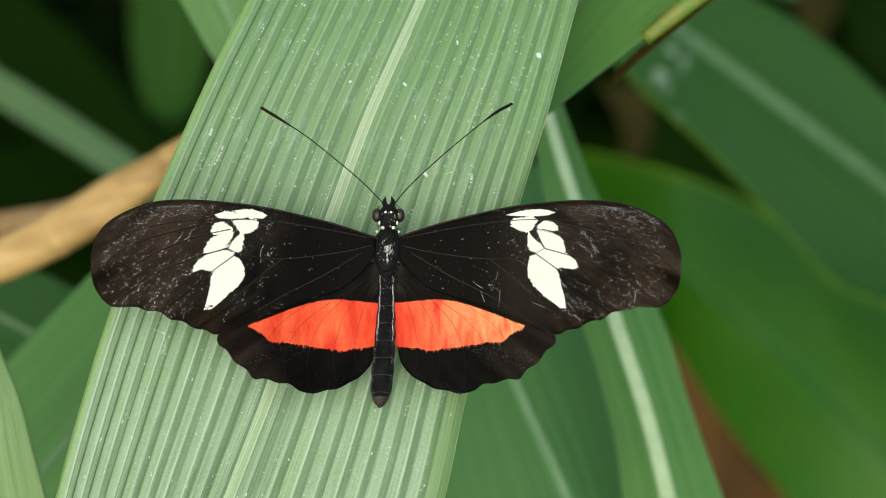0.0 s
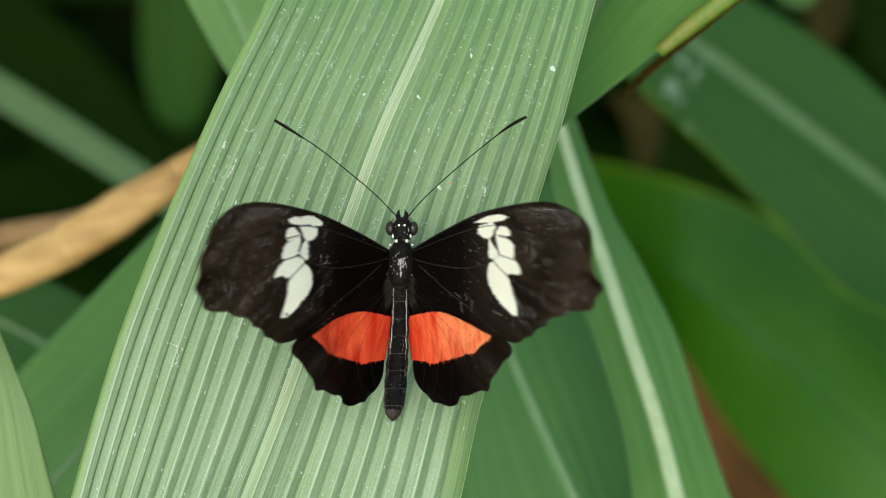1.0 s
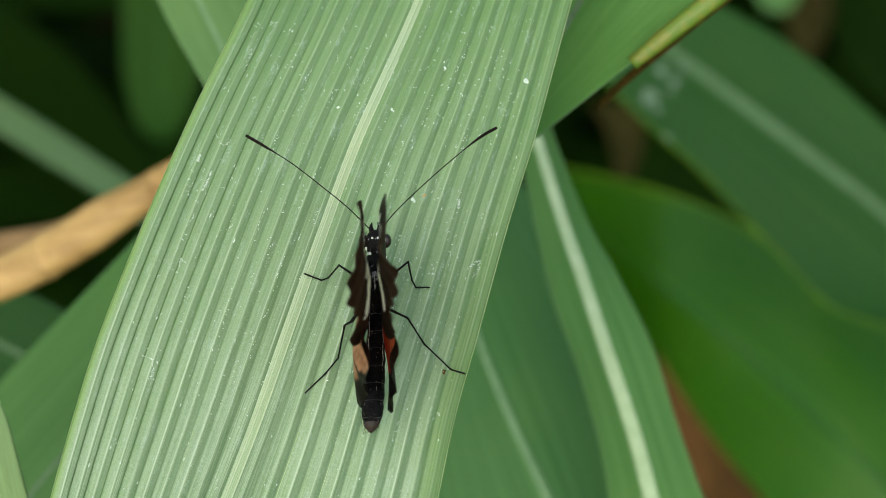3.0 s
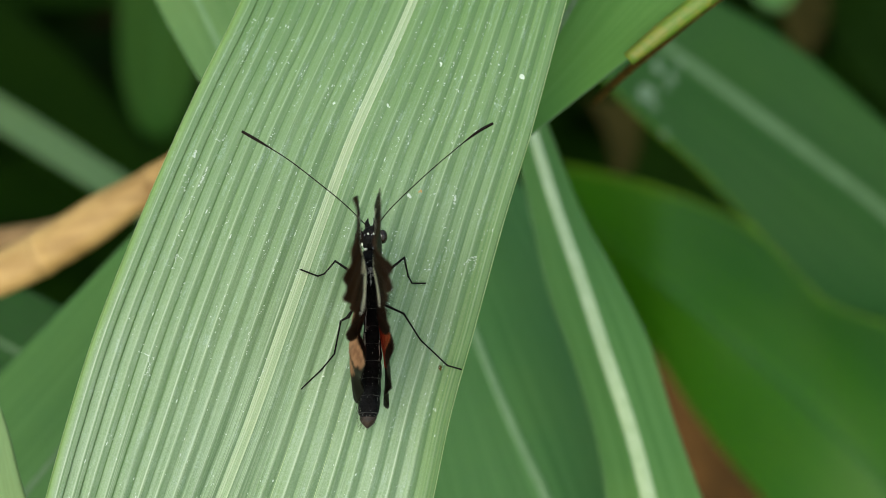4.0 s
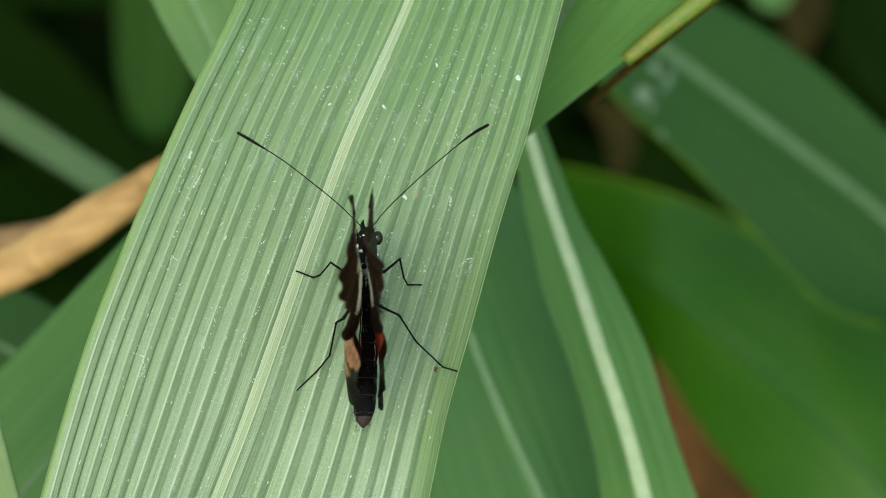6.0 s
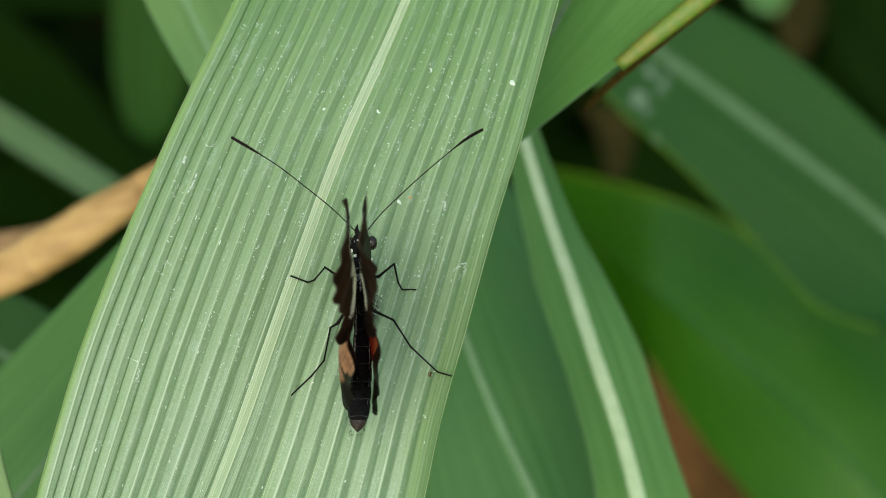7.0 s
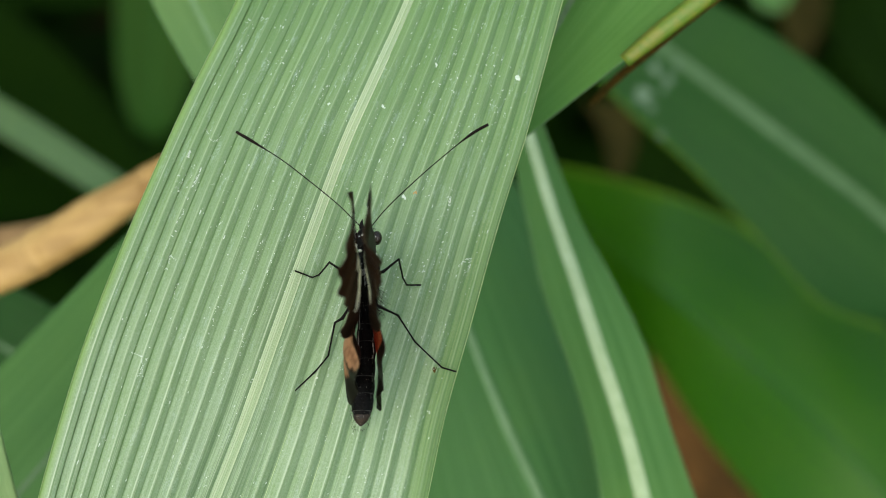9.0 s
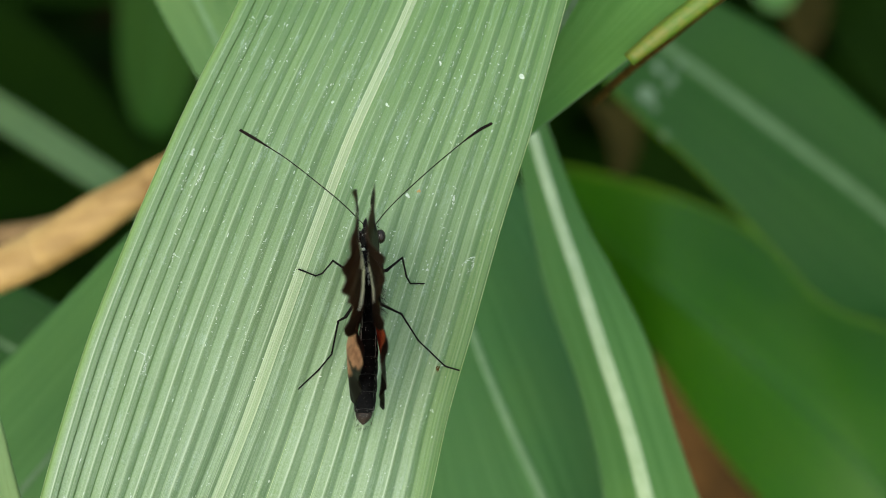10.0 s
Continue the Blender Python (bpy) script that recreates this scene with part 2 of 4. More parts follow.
RIB_GREEN = plain("green_midrib", (0.055, 0.13, 0.045), (0.09, 0.18, 0.075), 120, 0.45, 0.2)
RIB_SOFT = plain("dull_green_midrib", (0.058, 0.120, 0.050), (0.090, 0.165, 0.082), 120, 0.5, 0.2, gloss=0.1)
RIB_DIM = plain("dim_midrib", (0.02, 0.08, 0.015), (0.035, 0.11, 0.025), 120, 0.5, 0.2, gloss=0.1)
RIB_LIME = plain("yellow_green_margin", (0.07, 0.17, 0.006), (0.13, 0.24, 0.012), 120, 0.5, 0.2, gloss=0.2)
RIB_VEIN = plain("pale_green_vein", (0.22, 0.34, 0.13), (0.42, 0.54, 0.30), 120, 0.42, 0.2, stretch=(1, 0.2, 1))
RIB_MID = plain("soft_midrib", (0.12, 0.24, 0.10), (0.18, 0.32, 0.15), 120, 0.45, 0.2)
RIB_LIGHT = plain("light_midrib", (0.32, 0.45, 0.24), (0.44, 0.57, 0.35), 120, 0.45, 0.2)
YELLOW = plain("yellowing_margin", (0.10, 0.19, 0.016), (0.22, 0.21, 0.030), 150, 0.5)
BROWN = plain("dead_brown_margin", (0.03, 0.026, 0.004), (0.11, 0.062, 0.013), 200, 0.8, gloss=0.1)
STRAW = plain("dry_straw", (0.27, 0.145, 0.036), (0.60, 0.385, 0.145), 60, 0.6, 0.5, stretch=(0.3, 1, 1))
STRAW_DARK = plain("old_straw", (0.16, 0.09, 0.03), (0.28, 0.17, 0.07), 60, 0.7, 0.5)
# dark soil, kept near black so its colour holds part of the clump's shade
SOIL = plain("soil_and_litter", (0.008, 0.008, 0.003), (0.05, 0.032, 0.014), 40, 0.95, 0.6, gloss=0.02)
DUST = plain("dust", (0.40, 0.52, 0.43), (0.66, 0.74, 0.68), 3000, 0.8, 0.1)
WING_UP = scales_mat("black_wing_scales", (0.0020, 0.0016, 0.0014), (0.040, 0.028, 0.020), 0.25, gloss=0.03, shine=0.24)
# hindwing undersides: right shaded dark, left lit tan, the light painted into colour
HIND_DOWN_SHADED = scales_mat("shaded_brown_underside", (0.008, 0.005, 0.0034), (0.030, 0.0185, 0.0115), 0.25, gloss=0.05, shine=0.3)
HIND_DOWN_LIT = plain("lit_tan_underside", (0.12, 0.060, 0.031), (0.46, 0.24, 0.125), 95, 0.55, 0.2, 0.06)
ht = HIND_DOWN_LIT.node_tree
hp = ht.nodes["Principled BSDF"]
rear = node(ht, "ShaderNodeSeparateXYZ", Vector=coords(ht, "Object", (1, 1, 1))).outputs[1]
ragged = maths(ht, "SUBTRACT", maths(ht, "MULTIPLY", noised(ht, coords(ht, "Object", (1, 1, 1)), 260.0), 0.007), rear)
ht.links.new(mixed(ht, ranged(ht, ragged, 0.0172, 0.0178), hp.inputs["Base Color"].links[0].from_socket, (0.006, 0.004, 0.003)), hp.inputs["Base Color"])
FORE_DOWN = scales_mat("brown_forewing_underside", (0.016, 0.010, 0.007), (0.056, 0.035, 0.022), 0.3, gloss=0.05, shine=0.5)
WHITE = plain("cream_wing_patch", (0.93, 0.935, 0.76), (0.98, 0.98, 0.89), 3000, 0.6, 0.2, 0.1)
wt = WHITE.node_tree
shine = node(wt, "ShaderNodeBsdfTranslucent", Color=(0.98, 0.93, 0.66, 1))
both = node(wt, "ShaderNodeMixShader", Fac=0.32)
wt.links.new(wt.nodes["Principled BSDF"].outputs[0], both.inputs[1])
wt.links.new(shine.outputs[0], both.inputs[2])
wt.links.new(both.outputs[0], wt.nodes["Material Output"].inputs[0])
RED = red_mat()
WING_VEIN = plain("wing_vein", (0.006, 0.005, 0.004), (0.02, 0.015, 0.012), 900, 0.35, 0.1, 0.16)
LEG = plain("glossy_black_leg", (0.004, 0.004, 0.004), (0.012, 0.011, 0.009), 3000, 0.35, 0.5, 0.05)
VEIN = plain("black_vein", (0.006, 0.005, 0.004), (0.014, 0.010, 0.008), 900, 0.4, 0.1, 0.05)
FUZZ = plain("black_body", (0.004, 0.004, 0.004), (0.009, 0.0085, 0.008), 1500, 0.38, 0.6, 0.08)
FUR = plain("brown_black_fur", (0.008, 0.0065, 0.005), (0.03, 0.024, 0.018), 900, 0.6, 0.0, 0.1)
ABDOMEN = plain("grey_black_abdomen", (0.002, 0.002, 0.0022), (0.010, 0.010, 0.011), 900, 0.40, 1.0, 0.04)
TIP = plain("orange_brown_tip", (0.004, 0.0035, 0.0035), (0.042, 0.024, 0.016), 1500, 0.6, 0.4)
EYE = plain("dark_compound_eye", (0.012, 0.008, 0.006), (0.03, 0.02, 0.014), 2500, 0.18, 0.3)
CREAM = plain("cream_dots", (0.7, 0.72, 0.6), (0.85, 0.85, 0.75), 2500, 0.6, 0.2)
SILVER_DIM = plain("dull_grey_scales", (0.02, 0.02, 0.02), (0.08, 0.08, 0.08), 2500, 0.6, 0.3)
SCRATCH = plain("rubbed_scales", (0.28, 0.26, 0.24), (0.92, 0.90, 0.86), 2500, 0.6, 0.2)
SILVER = plain("pale_grey_scales", (0.22, 0.22, 0.21), (0.55, 0.55, 0.52), 2500, 0.6, 0.2)


# ---- building helpers ----
def part(name, bm, material, parent=None, label="", kind="", smooth=True):
    me = bpy.data.meshes.new(name)
    for f in bm.faces:
        f.smooth = smooth
    bm.to_mesh(me)
    bm.free()
    for m in material if isinstance(material, (list, tuple)) else [material]:
        me.materials.append(m)
    ob = new(name, me)
    ob.parent = parent
    return tagged(ob, label, kind=kind)


def spline(pts, n):
    """n + 1 points, evenly by length, on a smooth curve through pts."""
    p = [Vector(q) for q in pts]
    if len(p) == 2:
        return [p[0].lerp(p[1], i / n) for i in range(n + 1)]
    p = [p[0] * 2 - p[1], *p, p[-1] * 2 - p[-2]]
    out = []
    for i in range(1, len(p) - 2):
        for k in range(16):
            s = k / 16
            a, b, c, d = p[i - 1:i + 3]
            out.append(0.5 * (2 * b + (c - a) * s + (2 * a - 5 * b + 4 * c - d) * s * s + (3 * b - a - 3 * c + d) * s ** 3))
    out.append(p[-2])
    run = [0.0]
    for a, b in zip(out, out[1:]):
        run.append(run[-1] + (b - a).length)
    res, j = [], 0
    for i in range(n + 1):
        want = run[-1] * i / n
        while j < len(run) - 2 and run[j + 1] < want:
            j += 1
        span = run[j + 1] - run[j]
        res.append(out[j].lerp(out[j + 1], (want - run[j]) / span if span else 0))
    return res


def grid(bm, rows, uvs=None, slot=0, close=False):
    vs = [[bm.verts.new(q) for q in row] for row in rows]
    layer = bm.loops.layers.uv.verify() if uvs else None
    made = []
    for i in range(len(vs) - 1):
        w = len(vs[i])
        for j in range(w if close else w - 1):
            k = (j + 1) % w
            ids = ((i, j), (i, k), (i + 1, k), (i + 1, j))
            f = bm.faces.new([vs[r][c] for r, c in ids])
            f.material_index = slot
            made.append(f)
            if uvs:
                for loop, (r, c) in zip(f.loops, ids):
                    loop[layer].uv = uvs[r][c]
    return vs


def tube(bm, path, radii, sides=8, flat=1.0, caps=True):
    """A round bar along path; flat squeezes it along z."""
    rows = []
    for i, q in enumerate(path):
        ahead = (path[min(i + 1, len(path) - 1)] - path[max(i - 1, 0)]).normalized()
        side = ahead.cross(Vector((0, 0, 1)))
        side = side.normalized() if side.length > 1e-6 else Vector((1, 0, 0))
        up = side.cross(ahead)
        r = radii[i]
        rows.append([q + side * math.cos(2 * math.pi * k / sides) * r + up * math.sin(2 * math.pi * k / sides) * r * flat
                     for k in range(sides)])
    vs = grid(bm, rows, close=True)
    if caps:
        bm.faces.new(vs[0])
        bm.faces.new(vs[-1][::-1])
    return vs


def ease(values, n):
    """n + 1 numbers that run evenly through values."""
    return [float(v) for v in np.interp(np.linspace(0, len(values) - 1, n + 1), range(len(values)), values)]


# ---- leaves ----
def blade_shape(left, mid, right, along, across, ribs, height, sag, groove):
    """Rows of world points of a blade between its two edges. Ribs run its length; sag lets the edges fall, groove sinks the middle."""
    L, M, R = (spline([at(*q) for q in side], along) for side in (left, mid, right))
    w = VIEW.to_3x3() @ Vector((0, 0, 1))
    rows, uvs, run = [], [], 0.0
    rnd = random.Random(ribs * 7 + along)
    phase = [rnd.uniform(0.65, 1.0) for _ in range(ribs * 2 + 2)]
    for i in range(along + 1):
        if i:
            run += (M[i] - M[i - 1]).length * 1000
        row, uv = [], []
        wl, wr = (L[i] - M[i]).length, (R[i] - M[i]).length
        for j in range(across + 1):
            c = -1 + 2 * j / across
            edge, width = (L[i], wl) if c < 0 else (R[i], wr)
            q = M[i].lerp(edge, abs(c))
            x = abs(c) ** 1.08 * ribs
            amp = height * phase[int(x) + (ribs if c > 0 else 0)] * (0.85 if c > 0 else 0.8 + 0.2 * abs(c)) * (1 - 0.6 * max(0, abs(c) - 0.9) * 10)
            f = x % 1 if c > 0 else 1 - x % 1
            ridge = math.sqrt(max(0.0, 1 - (2 * f - 1) ** 2)) - 0.6 + 0.05 * math.sin(math.pi * x * 6)
            pleat = (f / 0.62 if f < 0.62 else (1 - f) / 0.38) - 0.5
            rounded = min(1, max(0, (-c - 0.45) / 0.35))
            lift = amp * (pleat + (ridge - pleat) * rounded) * min(1, width / 0.012) * min(1.0, 0.35 + 0.9 * i / along)
            lift -= sag * c * c * width * 1000 / 20 + groove * math.exp(-(c * 7) ** 2)
            row.append(q + w * lift * 0.001)
            uv.append((math.copysign(x, c) + 40, run))
        rows.append(row)
        uvs.append(uv)
    return rows, uvs


def leaf(label, left, mid, right, material, rib_mat=None, rib=0.0, along=60, across=64, ribs=10, height=0.25, sag=1.0, groove=0.3,
         group="broad grass leaves", name="leaf", edge_mat=None, edge=(0.14, 0.14), veins=()):
    base = tagged(new(name), label, "leaf", group)
    rows, uvs = blade_shape(left, mid, right, along, across, ribs, height, sag, groove)
    bm = bmesh.new()
    grid(bm, rows, uvs)
    bmesh.ops.recalc_face_normals(bm, faces=bm.faces[:])
    bl = part("blade", bm, material, base)
    thick = bl.modifiers.new("thickness", "SOLIDIFY")
    thick.thickness, thick.offset = 0.0003, 0
    if rib:
        M = spline([at(*q) for q in mid], along)
        w = VIEW.to_3x3() @ Vector((0, 0, 1))
        bm = bmesh.new()
        prof, uvs = [], []
        for i in range(along + 1):
            ahead = (M[min(i + 1, along)] - M[max(i - 1, 0)]).normalized()
            side = ahead.cross(w).normalized()
            r = rib * 0.001 * (0.7 + 0.45 * i / along)
            prof.append([M[i] + side * r * k + w * ((1 - k * k) * 0.25 * rib + 0.05 * math.cos(k * 14) - groove + 0.12 - (0.3 if abs(k) == 1 else 0)) * 0.001
                         for k in np.linspace(-1, 1, 17)])
            uvs.append([(k * 3 + 10, i * 0.9) for k in np.linspace(-1, 1, 17)])
        grid(bm, prof, uvs)
        bmesh.ops.recalc_face_normals(bm, faces=bm.faces[:])
        part("midrib", bm, rib_mat, base, "pale raised midrib")
    w = VIEW.to_3x3() @ Vector((0, 0, 1))
    for j, half in zip((0, across), edge):
        bm = bmesh.new()
        tube(bm, [row[j] for row in rows], [half * 0.001] * (along + 1), 6, 1.0 if half < 0.2 else 0.3)
        part("margin", bm, edge_mat or rib_mat or material, base, "thin leaf margin")
    for j in veins:
        bm = bmesh.new()
        first = 50 + 9 * (j % 4)
        line = [row[j] + w * 0.00013 for row in rows[first:]]
        tube(bm, line, [(0.00004 + 0.00002 * (j % 3)) * min(1, 0.2 + i / 25) for i in range(len(line))], 6, 0.6)
        part("vein", bm, RIB_VEIN, base)
    return base


def beyond(d):
    """The clump opens out behind the first leaves."""
    return d if d < 40 else 40 + (d - 40) * 1.7


def deep(points, *ds):
    """Plan points with depths spread along them."""
    return [(*p, beyond(d)) for p, d in zip(points, ease(ds, len(points) - 1))]


# the broad leaf on which the butterfly rests; its upper end lies a little deeper
MAIN_DEPTH = (36, 24, 18, 13.6, 11.2, 9.3, 7.1, 5.2, 4.3, 3.6, 4.2, 10, 40)
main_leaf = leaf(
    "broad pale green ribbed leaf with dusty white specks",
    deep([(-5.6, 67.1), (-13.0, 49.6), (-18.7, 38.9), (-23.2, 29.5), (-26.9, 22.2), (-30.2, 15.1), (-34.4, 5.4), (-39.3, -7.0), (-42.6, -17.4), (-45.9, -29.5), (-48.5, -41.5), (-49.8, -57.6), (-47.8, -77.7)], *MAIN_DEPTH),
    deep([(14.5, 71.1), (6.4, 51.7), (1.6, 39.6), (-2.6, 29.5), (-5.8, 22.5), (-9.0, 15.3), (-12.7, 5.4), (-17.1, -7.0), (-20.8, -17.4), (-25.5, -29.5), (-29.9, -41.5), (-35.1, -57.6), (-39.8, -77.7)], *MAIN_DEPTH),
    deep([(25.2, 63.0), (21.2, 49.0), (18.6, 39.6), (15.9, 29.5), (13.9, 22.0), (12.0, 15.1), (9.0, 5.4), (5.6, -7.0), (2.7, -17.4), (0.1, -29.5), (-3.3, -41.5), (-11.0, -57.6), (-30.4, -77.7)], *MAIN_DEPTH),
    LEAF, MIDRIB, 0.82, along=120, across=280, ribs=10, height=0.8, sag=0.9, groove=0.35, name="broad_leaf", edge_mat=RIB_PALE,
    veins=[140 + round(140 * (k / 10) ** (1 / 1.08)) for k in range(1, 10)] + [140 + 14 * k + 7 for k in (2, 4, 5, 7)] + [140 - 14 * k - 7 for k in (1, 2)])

# leaves behind it
leaf("fresh green leaf with a yellowing brown margin",
     deep([(-5.6, 17.5), (1.1, 28.2), (7.8, 39.6), (14.5, 51.7)], 46, 44),
     deep([(5.1, 13.5), (11.8, 22.2), (17.8, 32.2), (24.5, 45.0)], 46, 42),
     deep([(7.1, 12.0), (12.5, 16.1), (18.5, 20.8), (25.2, 26.1), (34.6, 33.4), (41.3, 38.6)], 44, 40), LEAF_GREEN, RIB_GREEN, 0.6, ribs=7, height=0.15)
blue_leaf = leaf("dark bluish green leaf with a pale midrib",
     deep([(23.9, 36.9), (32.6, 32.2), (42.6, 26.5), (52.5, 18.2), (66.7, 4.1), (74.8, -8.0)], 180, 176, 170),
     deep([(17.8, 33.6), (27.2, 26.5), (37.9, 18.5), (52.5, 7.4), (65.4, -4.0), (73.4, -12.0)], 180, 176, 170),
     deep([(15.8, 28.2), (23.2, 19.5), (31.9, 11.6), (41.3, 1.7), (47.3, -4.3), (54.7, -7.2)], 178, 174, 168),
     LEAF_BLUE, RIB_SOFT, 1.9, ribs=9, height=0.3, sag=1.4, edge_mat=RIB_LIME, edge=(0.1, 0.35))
leaf("large deep green leaf in shade",
     deep([(13.5, 12.0), (19.8, 10.8), (27.9, 8.6), (37.9, 4.4), (46.0, -0.6), (57.4, -8.0), (71.4, -21.4)], 250, 215, 200, 195),
     deep([(12.8, 11.3), (19.8, 4.8), (27.9, -2.6), (39.3, -12.0), (50.0, -22.0), (61.4, -34.8), (73.4, -47.5)], 252, 205, 190, 186),
     deep([(12.1, 10.5), (19.8, 0.1), (26.5, -9.8), (33.2, -20.0), (40.9, -29.5), (48.0, -40.1), (58.0, -53.5)], 250, 212, 196, 190),
     LEAF_DEEP, RIB_DIM, 0.6, ribs=9, height=0.25, sag=1.6, edge_mat=RIB_LIME, edge=(0.9, 0.3))
leaf("mid green leaf with a broad pale midrib",
     deep([(8.1, 25.5), (12.0, 7.4), (14.3, -2.6), (17.6, -12.0), (20.2, -21.4), (21.5, -29.5), (22.8, -40.1)], 80, 72, 66),
     deep([(9.4, 26.2), (14.9, 8.1), (18.0, -0.9), (21.0, -10.0), (24.1, -19.4), (26.7, -29.5), (29.1, -40.1)], 79, 70, 64),
     deep([(10.5, 26.9), (17.5, 8.1), (21.7, 0.1), (26.0, -8.6), (29.3, -18.7), (33.2, -29.5), (37.3, -40.1)], 80, 72, 66),
     LEAF_SOFT, RIB_LIGHT, 1.05, ribs=6, height=0.2, sag=0.7)
leaf("green leaf lying under the broad leaf",
     deep([(-1.6, 7.4), (-2.9, -4.0), (-2.9, -17.4), (-1.6, -30.8), (1.1, -41.5)], 86, 78),
     deep([(1.7, 7.4), (4.1, -4.0), (8.6, -16.0), (14.7, -29.5), (19.2, -41.5)], 86, 78),
     deep([(8.6, 13.5), (14.6, 4.0), (19.5, -8.0), (22.6, -18.0), (24.8, -30.8), (26.5, -41.5)], 92, 84),
     LEAF_COOL, RIB_MID, 0.85, ribs=12, height=0.4)
leaf("narrow silvery green leaf out of focus",
     deep([(-63.7, 28.2), (-52.8, 21.4), (-44.8, 16.4), (-35.2, 10.1), (-26.3, 4.4)], 190, 180),
     deep([(-64.6, 26.5), (-53.5, 19.6), (-45.5, 14.7), (-36.1, 8.6), (-27.1, 2.7)], 190, 180),
     deep([(-65.5, 24.9), (-54.2, 17.9), (-46.2, 12.9), (-37.1, 7.2), (-27.9, 1.1)], 190, 180), LEAF_PALE, RIB_GREEN, 0.5, ribs=5, height=0.15, sag=0.4)
leaf("pale green leaf tip beside the broad leaf",
     deep([(-69.9, -5.3), (-67.9, -17.4), (-65.9, -29.5), (-65.3, -40.8)], 36, 30),
     deep([(-56.5, -4.0), (-57.2, -16.0), (-57.2, -29.5), (-56.5, -40.8)], 34, 28),
     deep([(-55.2, -6.0), (-52.5, -12.3), (-50.2, -18.0), (-48.6, -24.1), (-47.0, -30.1), (-44.5, -40.8)], 36, 30), LEAF_TIP, RIB_GREEN, 0.6, ribs=6, height=0.15, sag=0.4)
leaf("smooth dusky green leaf under the broad leaf",
     deep([(-25.7, 14.1), (-33.1, 6.1), (-41.5, -2.7), (-51.2, -12.8), (-61.9, -24.1)], 70, 76),
     deep([(-20.4, 7.4), (-27.7, -2.6), (-35.8, -12.0), (-45.2, -23.4), (-54.5, -34.8)], 68, 74),
     deep([(-15.0, 0.7), (-22.4, -10.7), (-30.4, -21.4), (-39.1, -34.1), (-47.8, -45.5)], 68, 74), LEAF_DUSK, RIB_GREEN, 0.5, ribs=8, height=0.1, sag=0.5)
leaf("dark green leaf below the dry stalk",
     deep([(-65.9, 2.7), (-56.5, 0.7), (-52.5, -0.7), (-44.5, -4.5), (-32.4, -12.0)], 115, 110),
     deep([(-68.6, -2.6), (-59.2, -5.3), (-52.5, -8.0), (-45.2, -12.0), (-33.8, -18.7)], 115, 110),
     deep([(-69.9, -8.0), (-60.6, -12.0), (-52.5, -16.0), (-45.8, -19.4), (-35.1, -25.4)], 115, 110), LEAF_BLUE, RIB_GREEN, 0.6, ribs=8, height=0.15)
leaf("pale green leaf crossing behind the broad leaf",
     deep([(-34.4, 36.9), (-31.0, 29.5), (-26.5, 21.6), (-21.7, 13.5)], 80, 76),
     deep([(-30.4, 37.6), (-26.7, 30.2), (-23.0, 22.8), (-18.4, 14.8)], 80, 76),
     deep([(-24.4, 37.6), (-21.0, 30.2), (-17.7, 23.5), (-13.0, 16.1)], 80, 76), LEAF_HAZE, RIB_MID, 0.6, ribs=5, height=0.2)
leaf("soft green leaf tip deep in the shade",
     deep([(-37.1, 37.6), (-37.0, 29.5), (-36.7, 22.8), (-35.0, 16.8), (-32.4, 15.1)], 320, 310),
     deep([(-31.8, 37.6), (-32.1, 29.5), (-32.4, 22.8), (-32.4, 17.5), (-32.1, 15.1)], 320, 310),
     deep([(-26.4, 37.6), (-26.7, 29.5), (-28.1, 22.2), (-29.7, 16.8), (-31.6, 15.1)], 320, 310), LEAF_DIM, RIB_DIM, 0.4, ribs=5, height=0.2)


def strip(name, path, half, material, parent, label=""):
    """A narrow curled band of dead leaf."""
    P = spline([at(*p) for p in path], 30)
    H = ease(half, 30)
    w = VIEW.to_3x3() @ Vector((0, 0, 1))
    rows = []
    for i, p in enumerate(P):
        side = (P[min(i + 1, 30)] - P[max(i - 1, 0)]).normalized().cross(w).normalized()
        rows.append([p + (side * k * H[i] + w * (1 - k * k) * H[i] * 0.5) * 0.001 for k in (-1, -0.6, -0.2, 0.2, 0.6, 1)])
    bm = bmesh.new()
    grid(bm, rows)
    bmesh.ops.recalc_face_normals(bm, faces=bm.faces[:])
    ob = part(name, bm, material, parent, label)
    s = ob.modifiers.new("thickness", "SOLIDIFY")
    s.thickness, s.offset = 0.0004, 0
    return ob


dead = tagged(new("withered_leaf_edge"), "yellow and brown withered leaf edge", "leaf", "broad grass leaves")
strip("yellow_band", deep([(23.9, 24.9), (26.2, 26.8), (29.2, 29.2), (34.2, 33.1), (40.2, 38.0)], 38, 37), (0.8, 1.1, 1.2, 1.2, 1.1), YELLOW, dead)
strip("brown_band", deep([(37.3, 34.2), (31.6, 29.8), (28.7, 27.4), (25.5, 24.9), (23.0, 22.8), (21.2, 21.1), (19.7, 19.5)], 40, 58), (0.4, 0.4, 0.42, 0.45, 0.5, 0.5, 0.3), BROWN, dead)

